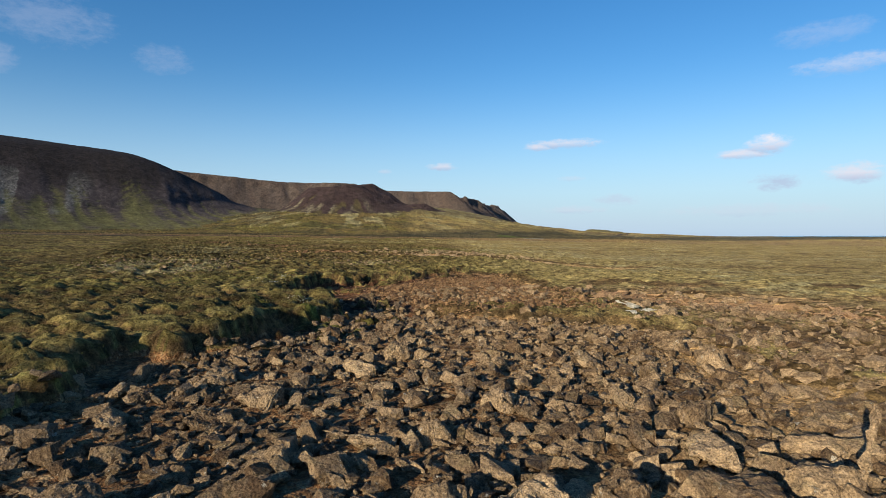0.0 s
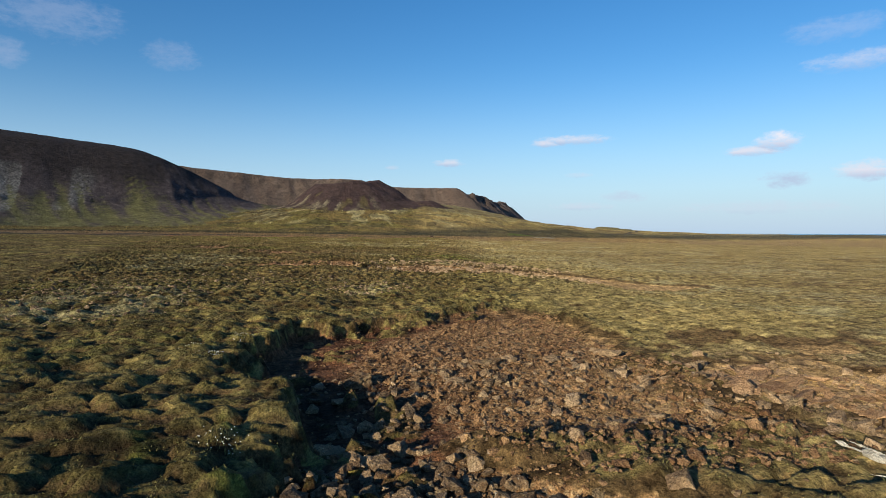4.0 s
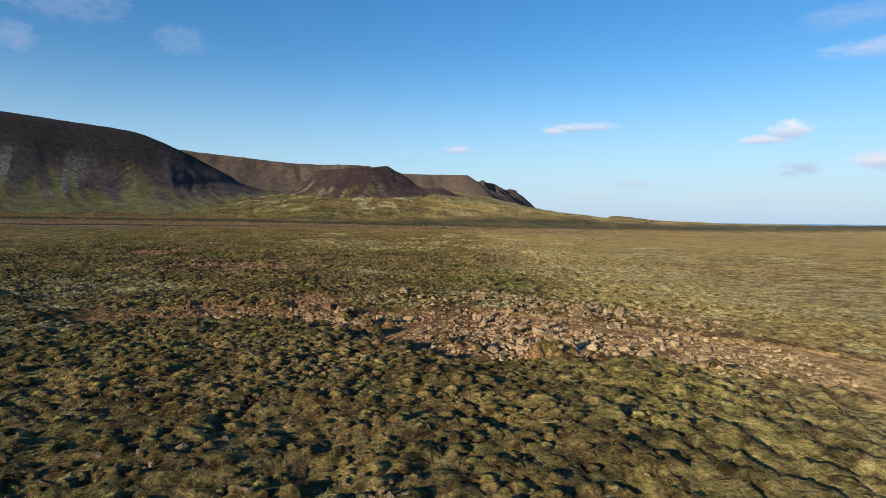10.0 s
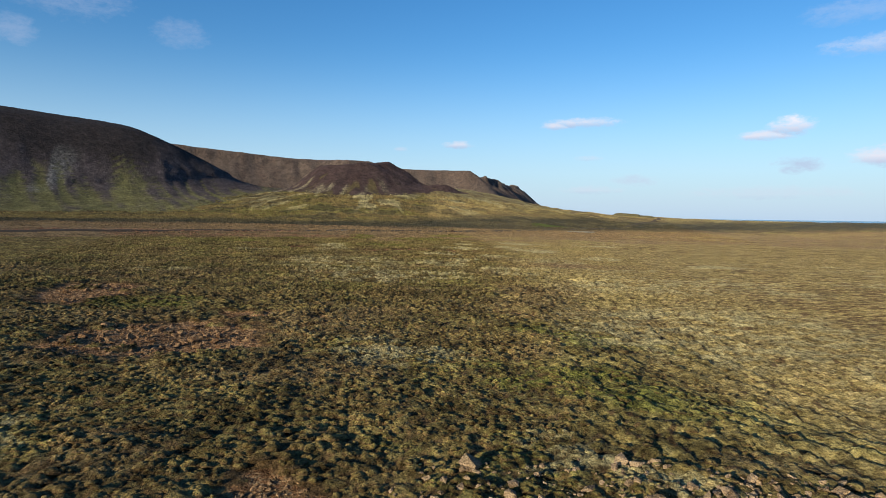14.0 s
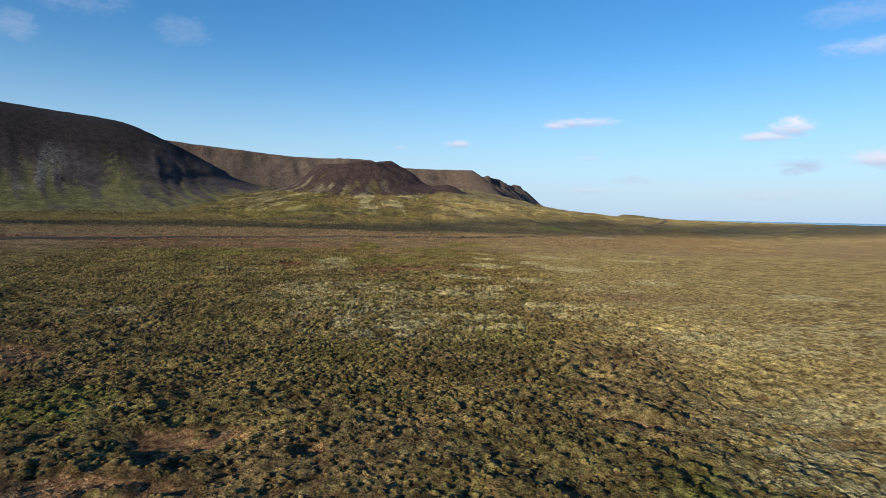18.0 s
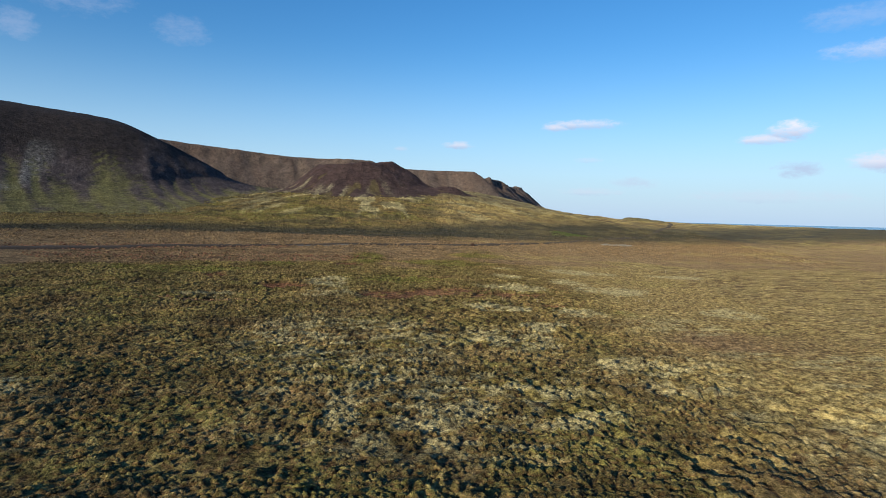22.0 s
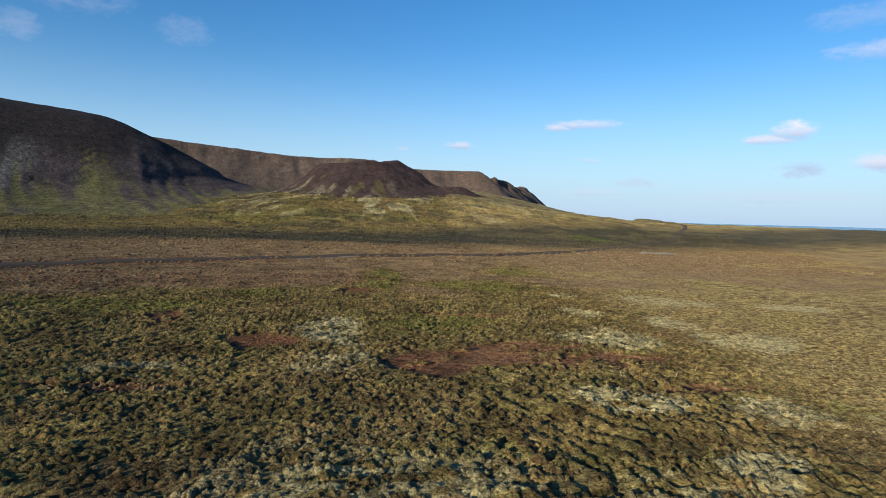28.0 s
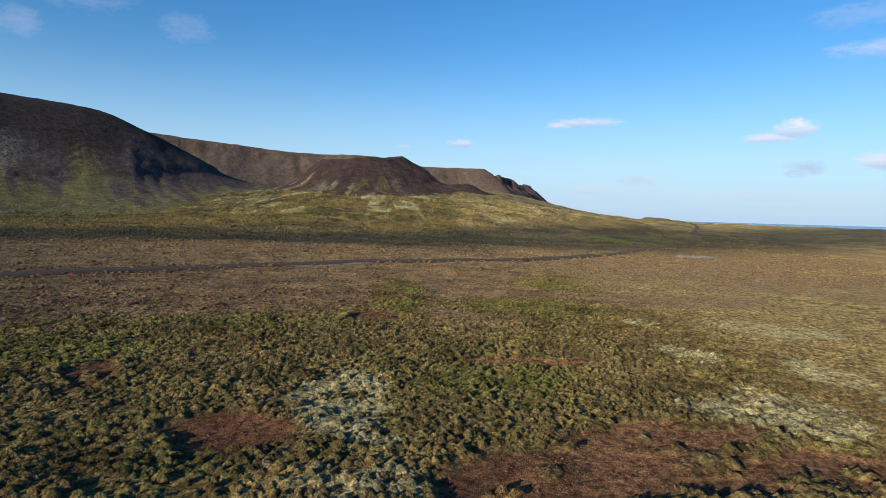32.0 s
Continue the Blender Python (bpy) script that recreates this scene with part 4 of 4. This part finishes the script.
def in_field(rnd):
    y = 7.5 + 30 * rnd.random() ** 1.25
    x = rnd.uniform(-12, 19)
    left = np.interp(y, BANK_Y, BANK_X)
    if x < left + 0.4:
        return None
    if float(blob(np.array([x]), np.array([y]), 9.0, 25.5, 8.0, 2.7, -25.0)[0]) > 0.5 and rnd.random() > 0.06:
        return None
    edge = np.interp(y, RIGHT_Y, RIGHT_X)
    if x > edge and rnd.random() > 0.4:
        return None
    if y > 29 and rnd.random() > 0.25:
        return None
    return x, y


def in_field_far(rnd):
    y = rnd.uniform(26, 49)
    x = rnd.uniform(-6, 10.5)
    gap = x - np.interp(y, BANK_Y, BANK_X)
    return None if gap < 0.5 or (gap < 4.6 and rnd.random() > 0.12) or x > np.interp(y, RIGHT_Y, RIGHT_X) + 1 else (x, y)


def oval(cx, cy, rx, ry, turn=0.0):
    c, s = math.cos(radians(turn)), math.sin(radians(turn))

    def place(rnd):
        a, r = rnd.uniform(0, 6.2832), math.sqrt(rnd.random())
        u, v = rx * r * math.cos(a), ry * r * math.sin(a)
        return cx + u * c - v * s, cy + u * s + v * c

    return place


def either(*places):
    return lambda rnd: rnd.choice(places)(rnd)


# ---- things ----
def boulders():
    """The largest rocks, each at its own place: x, y, width."""
    rnd = random.Random(77)
    for x, y, s in [(-2.38, 12.28, 0.63), (-1.16, 10.75, 0.85), (-0.05, 10.42, 0.96), (0.8, 14.75, 0.93), (2.95, 10.31, 1.25), (1.2, 10.57, 0.91),
                    (-3.44, 12.43, 0.73), (-5.68, 11.26, 0.95), (3.35, 14.63, 0.69), (4.17, 13.37, 0.89), (7.52, 17.4, 1.0), (5.29, 11.7, 1.24),
                    (-1.77, 18.41, 1.2), (-6.99, 17.28, 0.93), (3.45, 11.7, 1.1), (4.74, 10.62, 1.1), (-3.94, 15.97, 0.93), (-5.24, 18.17, 0.88),
                    (4.01, 34.67, 0.74), (4.12, 37.1, 1.2), (7.47, 35.85, 0.46), (9.55, 38.2, 1.2), (14.12, 87.82, 1.26), (18.11, 82.53, 1.2),
                    (5.98, 89.53, 1.13), (12.31, 99.35, 0.92), (10.62, 92.76, 0.82), (11.46, 92.9, 0.89)]:
        ob = new("boulder", rnd.choice(BIG))
        tall = 0.62 if s > 1.05 else 1.15
        ob.matrix_world = pose(x, y, spot(x, y) + s * 0.08, rnd.uniform(-9, 9), rnd.uniform(-9, 9), rnd.uniform(0, 360)) @ Matrix.Diagonal((s, s * 0.9, s * tall, 1))
        tagged(ob, "large lichen-spotted lava boulder on stony soil", "boulder", "boulders on the stony ground")


def bleached_slabs():
    """A few low rocks white with lichen, on the mossy crust."""
    rnd = random.Random(91)
    pale = [rock_mesh("slab", 900 + i, WHITE_ROCK, 0.35) for i in range(4)]
    for me, (x, y, s) in zip(pale, [(9.3, 25.0, 0.55), (9.8, 26.1, 0.62), (10.45, 25.9, 0.8), (10.7, 24.8, 0.5)]):
        ob = new("rock", me)
        ob.matrix_world = pose(x, y, spot(x, y) + 0.03, rnd.uniform(-9, 9), rnd.uniform(-9, 9), rnd.uniform(0, 360)) @ Matrix.Diagonal((s, s * 0.8, s, 1))
        tagged(ob, "low slab white with crusted lichen on moss", "rock", "bleached slabs on the crust")


boulders()
bleached_slabs()
lay_rocks(50, oval(12.5, 86.5, 6, 5, -20), (0.22, 0.40, 0.95), "rocks in the sunken patch", 16, "angular grey rock in a dense heap of stones")
lay_rocks(190, in_field, (0.26, 0.46, 1.05), "rocks on the bare soil", 5, "weathered grey-brown lava rock on red soil")
lay_rocks(20, oval(10, 15, 5, 8), (0.35, 0.6, 1.2), "flat slabs on the bare soil", 15, "flat pale-brown lava slab sunk in thin moss", 0.0)
strew("rubble", 9500, in_field, (0.08, 0.21, 0.60), LAVA_ROCK, 6, "loose brown lava rubble between larger rocks")
lay_rocks(38, oval(6.3, 36.5, 4.4, 5), (0.22, 0.38, 0.9), "rocks on the gravel", 17, "pale angular lava rock lying on red gravel", 0.1)
strew("gravel", 9500, in_field_far, (0.04, 0.10, 0.36), RED_STONE, 7, "red-brown gravel and small stones on soil")
strew("crust_slabs", 420, oval(16.0, 30.0, 7.5, 2.6, -48), (0.3, 0.55, 1.2), CRUST, 18, "cracked flat orange crust slabs", FLAT, 0.1)
strew("slab_stones", 700, either(oval(17, 29, 9, 4, -50), oval(13, 20, 5, 8)), (0.12, 0.26, 0.7), LAVA_ROCK, 8, "flat brown stones half sunk in moss")
strew("stony_patch", 1700, either(oval(11, 87, 6, 6, -20), oval(14, 86, 6, 5, -20), oval(23, 82, 6, 7, -30), oval(-2, 93, 9, 1.8)), (0.10, 0.24, 0.8), LAVA_ROCK, 9, "brown stones on a bare sunken patch")
strew("dip_gravel", 3200, either(oval(-2, 93.3, 10, 1.8), oval(-1.2, 98.5, 2, 5), oval(9, 86.5, 5, 6.5), oval(-8.5, 95.5, 3.6, 2)), (0.07, 0.13, 0.45), RED_STONE, 19, "red-brown gravel on the floor of a sunken patch")
strew("stony_rise", 1300, either(oval(14, 97, 12, 6, -20), oval(22, 95, 9, 6, -30)), (0.12, 0.26, 0.8), LAVA_ROCK, 10, "grey stones among low moss")
strew("stone_scatter", 1500, either(oval(-13.5, 129, 7.5, 6, 10), oval(-13.5, 129, 7.5, 6, 10), oval(-28, 155, 5, 8, 10), oval(-22, 226, 9, 2.0), oval(-5, 96, 7, 3)), (0.12, 0.28, 0.8), RED_STONE, 11, "red-brown stones on a bare patch")
strew("grey_stones", 1900, either(oval(-16, 54, 6, 9, 15), oval(-18, 62, 9, 8), oval(0.8, 62, 3.4, 5), oval(-12, 72, 12, 6)), (0.08, 0.16, 0.4), LAVA_ROCK, 12, "small grey stones among moss")
strew("heath_stones", 3600, either(oval(-36, 303, 46, 14, 12), oval(-70, 330, 60, 14, 25)), (0.15, 0.34, 0.9), DARK_STONE, 13, "brown stones on the heath by the road")
strew("soil_gravel", 2200, either(oval(12, 236, 8, 3.6), oval(24, 239, 9, 4), oval(-11, 244, 4, 4), oval(16, 264, 8, 1.8)), (0.05, 0.10, 0.26), DARK_STONE, 14, "fine red gravel on bare soil")


def hummocks(name, n, start, end, spread, sizes, rises, rings, seed, label):
    """Rounded moss tussocks over the heath, each with its own ragged outline."""
    rnd = np.random.default_rng(seed)
    y = start + (end - start) * rnd.random(n) ** 0.9
    mid, half = np.interp(y, (0, 60, 340), (0, 2, 10)), np.interp(y, (0, 60, 140, 340, 800), spread)
    x = mid + half * rnd.uniform(-1, 1, n)
    c = covers(x, y)
    lush = np.where(y > 345, 0.75, ss(y, 46, 90) * (1 - 0.85 * c[3] * ss(y, 265, 290)))
    thick = lush * (1 - ss(c[0], 0.08, 0.28)) * (1 - 0.7 * ss(c[1], 0.5, 1.0) * ss(y, 225, 240)) * np.where(y > 345, 1.0, 0.42 + 0.58 * ss(x - 0.14 * y, 24, -8)) * (0.5 + 0.5 * ss(fbm(x / 4, y / 3, 241, 3), 0.34, 0.5))
    thick = thick * (1 - 0.75 * steps(x, y)[0])
    keep = rnd.random(n) < thick
    x, y = x[keep], y[keep]
    n = len(x)
    flat = np.where(y > 345, 1.0, 0.4 + 0.6 * ss(x - 0.14 * y, 26, -4))
    r = (sizes[0] + sizes[1] * rnd.random(n) ** 1.5) * (0.7 + 0.6 * vnoise(x / 5, y / 5, 251)) * np.interp(y, (46, 170, 215, 260, 340, 346, 350, 620, 900), (1, 1, 1.35, 1.5, 1.2, 0.85, 1, 1.8, 2.6))
    h = r * rnd.uniform(*rises, n) * flat
    z0 = surface(x, y)[0]
    k = 5 if len(rings) == 2 else 6
    m = k * len(rings) + 1
    a = np.arange(k) / k * 2 * np.pi
    turn = rnd.uniform(0, 6.283, n)
    V = []
    for ring, (rr, hh) in enumerate(rings):
        wob = 1 + rnd.uniform(-0.38, 0.38, (n, k))
        ang = a[None] + turn[:, None] + ring * 0.3
        px, py = x[:, None] + r[:, None] * rr * wob * np.cos(ang), y[:, None] + r[:, None] * rr * wob * np.sin(ang)
        V.append(np.stack([px, py, z0[:, None] + h[:, None] * (hh + rnd.uniform(-0.2, 0.2, (n, k)))], -1))
    top = np.stack([x, y, z0 + h * rnd.uniform(0.9, 1.1, n)], -1)[:, None]
    V = np.concatenate(V + [top], 1)
    F = []
    for ring in range(len(rings) - 1):
        for i in range(k):
            j = (i + 1) % k
            F += [(ring * k + i, ring * k + j, (ring + 1) * k + j), (ring * k + i, (ring + 1) * k + j, (ring + 1) * k + i)]
    last = (len(rings) - 1) * k
    F += [(last + i, last + (i + 1) % k, m - 1) for i in range(k)]
    F = np.array(F)[None] + (np.arange(n) * m)[:, None, None]
    V, F = V.reshape(-1, 3).astype(np.float32), F.reshape(-1, 3).astype(np.int32)
    me = bpy.data.meshes.new(name)
    me.vertices.add(len(V))
    me.vertices.foreach_set("co", V.ravel())
    me.loops.add(F.size)
    me.loops.foreach_set("vertex_index", F.ravel())
    me.polygons.add(len(F))
    me.polygons.foreach_set("loop_start", np.arange(0, F.size, 3, dtype=np.int32))
    me.update(calc_edges=True)
    me.polygons.foreach_set("use_smooth", np.full(len(F), True))
    c = covers(x, y)
    # Dome sides take the crease colour: brown, with contact shade painted in.
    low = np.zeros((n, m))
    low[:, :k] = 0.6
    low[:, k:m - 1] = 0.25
    for layer, parts in (("cover_a", (0 * c[0], c[1], c[2], lush_no_glow(x, y))), ("cover_b", (c[3], c[4], None))):
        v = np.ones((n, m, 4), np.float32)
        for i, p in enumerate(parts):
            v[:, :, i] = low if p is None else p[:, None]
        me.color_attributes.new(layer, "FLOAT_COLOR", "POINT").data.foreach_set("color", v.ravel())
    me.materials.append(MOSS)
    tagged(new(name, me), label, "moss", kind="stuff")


NEAR_DOME, FAR_DOME = ((1.0, -0.35), (0.62, 0.62)), ((1.0, -0.2),)
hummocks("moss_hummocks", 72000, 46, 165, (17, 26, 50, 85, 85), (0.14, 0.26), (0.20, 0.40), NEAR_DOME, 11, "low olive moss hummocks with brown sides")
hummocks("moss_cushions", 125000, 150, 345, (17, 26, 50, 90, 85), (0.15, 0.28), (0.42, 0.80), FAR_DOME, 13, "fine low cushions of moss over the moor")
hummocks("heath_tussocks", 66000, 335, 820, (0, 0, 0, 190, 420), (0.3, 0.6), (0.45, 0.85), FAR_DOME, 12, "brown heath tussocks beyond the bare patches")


def shoots():
    """Short moss and grass shoots over the near cushions."""
    rnd = np.random.default_rng(3)
    n = 110000
    y = 12 + 76 * rnd.random(n) ** 1.3
    x = rnd.uniform(-24, 22, n)
    z, c, cr = surface(x, y)
    keep = (c[0] < 0.3) & (rnd.random(n) < 0.4 + 0.6 * ss(cr, 0.6, 0.1))
    x, y, z = x[keep], y[keep], z[keep]
    n = len(x)
    a, lean = rnd.uniform(0, 6.283, n), rnd.uniform(0, 6.283, n)
    h, w = rnd.uniform(0.02, 0.06, n), rnd.uniform(0.010, 0.026, n)
    p = np.stack([x, y, z - 0.01], 1)
    side = np.stack([np.cos(a) * w, np.sin(a) * w, 0 * a], 1)
    tip = p + np.stack([np.cos(lean) * h * 0.6, np.sin(lean) * h * 0.6, h], 1)
    V = np.stack([p - side, p + side, tip], 1).reshape(-1, 3)
    F = np.arange(3 * n).reshape(-1, 3)
    tagged(soup("moss_shoots", V.tolist(), F.tolist(), BLADE), "short olive moss and grass shoots", "moss", kind="stuff")


shoots()


def fence(name, posts, height, label, seed):
    rnd = random.Random(seed)
    base = new(name)
    x0, y0 = posts[0]
    base.location = (x0, y0, spot(x0, y0))
    for x, y in posts:
        bm = bmesh.new()
        h = height * rnd.uniform(0.8, 1.1)
        bmesh.ops.create_cone(bm, cap_ends=True, segments=7, radius1=0.045, radius2=0.036, depth=h + 0.3)
        bmesh.ops.bevel(bm, geom=[e for e in bm.edges if all(v.co.z > 0 for v in e.verts)], offset=0.015, segments=1, affect="EDGES")
        for v in bm.verts:
            v.co.x += noise.noise(v.co * 4) * 0.02
        p = link("post", bm, OLD_WOOD, base)
        p.matrix_world = pose(x, y, spot(x, y) + h / 2 - 0.15, rnd.uniform(-14, 14), rnd.uniform(-14, 14), rnd.uniform(0, 90))
        p.matrix_parent_inverse = Matrix.Translation(-base.location)
    return tagged(base, label, "fence")


def between(a, b, n):
    return [(a[0] + (b[0] - a[0]) * i / (n - 1), a[1] + (b[1] - a[1]) * i / (n - 1)) for i in range(n)]


fence("old_fence", [(-24.2, 223.7), (-19.0, 225.9), (16.0, 228.0), (26.5, 227.6), (32.6, 227.6), (35.9, 229.3), (53.2, 232.7), (55.8, 232.7)], 0.6, "leaning grey posts of a derelict fence", 1)
fence("moor_fence", [(91.6, 289.2), (95.7, 288.4), (98.1, 284.7), (98.7, 279.9)], 0.9, "short row of weathered posts on the moor", 2)
fence("fold_fence", between((96, 379), (137, 433), 12), 1.1, "pale wooden fence posts beside the sheepfold", 3)
fence("field_fence", between((150, 440), (168, 420), 5) + between((166, 408), (200, 362), 10), 1.1, "pale wooden fence posts across the heath", 4)


def sheepfold(cx, cy):
    """A tumbled ring of stones."""
    rnd = random.Random(21)
    base = new("sheepfold")
    base.location = (cx, cy, spot(cx, cy))
    for i in range(170):
        a = rnd.uniform(0, 6.283)
        r = rnd.gauss(1.0, 0.13) if i < 125 else rnd.uniform(0, 0.9)
        x, y = cx + 7.0 * r * math.cos(a), cy + 5.0 * r * math.sin(a)
        s = rnd.uniform(0.5, 1.3)
        ob = new("stone", FOLD[i % len(FOLD)])
        ob.parent = base
        ob.matrix_world = pose(x, y, spot(x, y) + rnd.uniform(0.1, 0.9) * (1 if i < 125 else 0.3), rnd.uniform(-20, 20), rnd.uniform(-20, 20), rnd.uniform(0, 360)) @ Matrix.Diagonal((s, s, s * 0.9, 1))
        ob.matrix_parent_inverse = Matrix.Translation(-base.location)
    return tagged(base, "tumbled pale stone sheepfold ruin near the road", "sheepfold")


FOLD = [rock_mesh("stone", 500 + i, WALL_STONE, 0.7, 1) for i in range(5)]
sheepfold(152, 448)


def mound(cx, cy):
    X, Y = np.meshgrid(np.linspace(cx - 1.8, cx + 1.8, 30), np.linspace(cy - 1.5, cy + 1.5, 24))
    r = np.hypot((X - cx) / 1.6, (Y - cy) / 1.3) + (fbm(X, Y, 231, 3) - 0.5) * 0.5
    Z = land(X, Y) - 0.6 + 1.6 * ss(r, 1.0, 0.3) * (0.6 + 0.8 * fbm(X * 1.3, Y * 1.3, 235, 3))
    tagged(sheet("earth_mound", X, Y, Z, DARK_EARTH), "dark lumpy earth mound beside the road", "mound")


mound(57.5, 399)


def shrub_patch(cx, cy, rx, ry, n, seed):
    rnd = np.random.default_rng(seed)
    a, r = rnd.uniform(0, 6.283, n), np.sqrt(rnd.random(n))
    x, y = cx + rx * r * np.cos(a), cy + ry * r * np.sin(a)
    z = land(x, y) + rnd.uniform(0.1, 1.4, n) * (1.2 - r)
    P = np.stack([x, y, z], 1)
    d1, d2 = rnd.normal(size=(n, 3)), rnd.normal(size=(n, 3))
    d1 *= 0.35 / np.linalg.norm(d1, axis=1)[:, None]
    d2 *= 0.2 / np.linalg.norm(d2, axis=1)[:, None]
    V = np.stack([P - d1, P - d2, P + d1, P + d2], 1).reshape(-1, 3)
    F = np.arange(4 * n).reshape(-1, 4)
    tagged(soup("low_shrubs", V.tolist(), F.tolist(), SHRUB), "dark green low shrubs beside the road", "shrubs", kind="stuff")


shrub_patch(178, 585, 14, 30, 3000, 5)


def flowers(cx, cy, seed):
    """A clump of small white flowers: green cushion with heads on it."""
    rnd = random.Random(seed)
    base = new("flower_clump")
    base.location = (cx, cy, spot(cx, cy))
    bm = bmesh.new()
    for _ in range(34):
        x, y = cx + rnd.gauss(0, 0.22), cy + rnd.gauss(0, 0.22)
        m = pose(x - cx, y - cy, spot(x, y) - base.location.z + 0.06, rnd.uniform(-40, 40), rnd.uniform(-40, 40), 0)
        bmesh.ops.create_cone(bm, cap_ends=True, segments=5, radius1=0.006, radius2=0.015, depth=0.015, matrix=m)
    heads = link("flower_heads", bm, PETAL, base, "tiny white flower heads")
    bm = bmesh.new()
    for _ in range(60):
        x, y = cx + rnd.gauss(0, 0.22), cy + rnd.gauss(0, 0.22)
        z = spot(x, y) - base.location.z
        a = rnd.uniform(0, 6.28)
        v = [bm.verts.new((x - cx + 0.02 * math.cos(a), y - cy + 0.02 * math.sin(a), z)), bm.verts.new((x - cx - 0.02 * math.cos(a), y - cy - 0.02 * math.sin(a), z)), bm.verts.new((x - cx, y - cy, z + 0.08))]
        bm.faces.new(v)
    tagged(link("stems", bm, BLADE, base, "short green stems"), kind="stuff")
    tagged(heads, kind="stuff")
    return tagged(base, "small white flowers growing on the mossy bank", "flowers", "flower clumps on the bank")


for i, (fx, fy) in enumerate([(-9.6, 17.0), (-5.3, 40.6), (-5.9, 37.9), (-3.8, 28.6), (-6.8, 38.8)]):
    flowers(fx, fy, 40 + i)
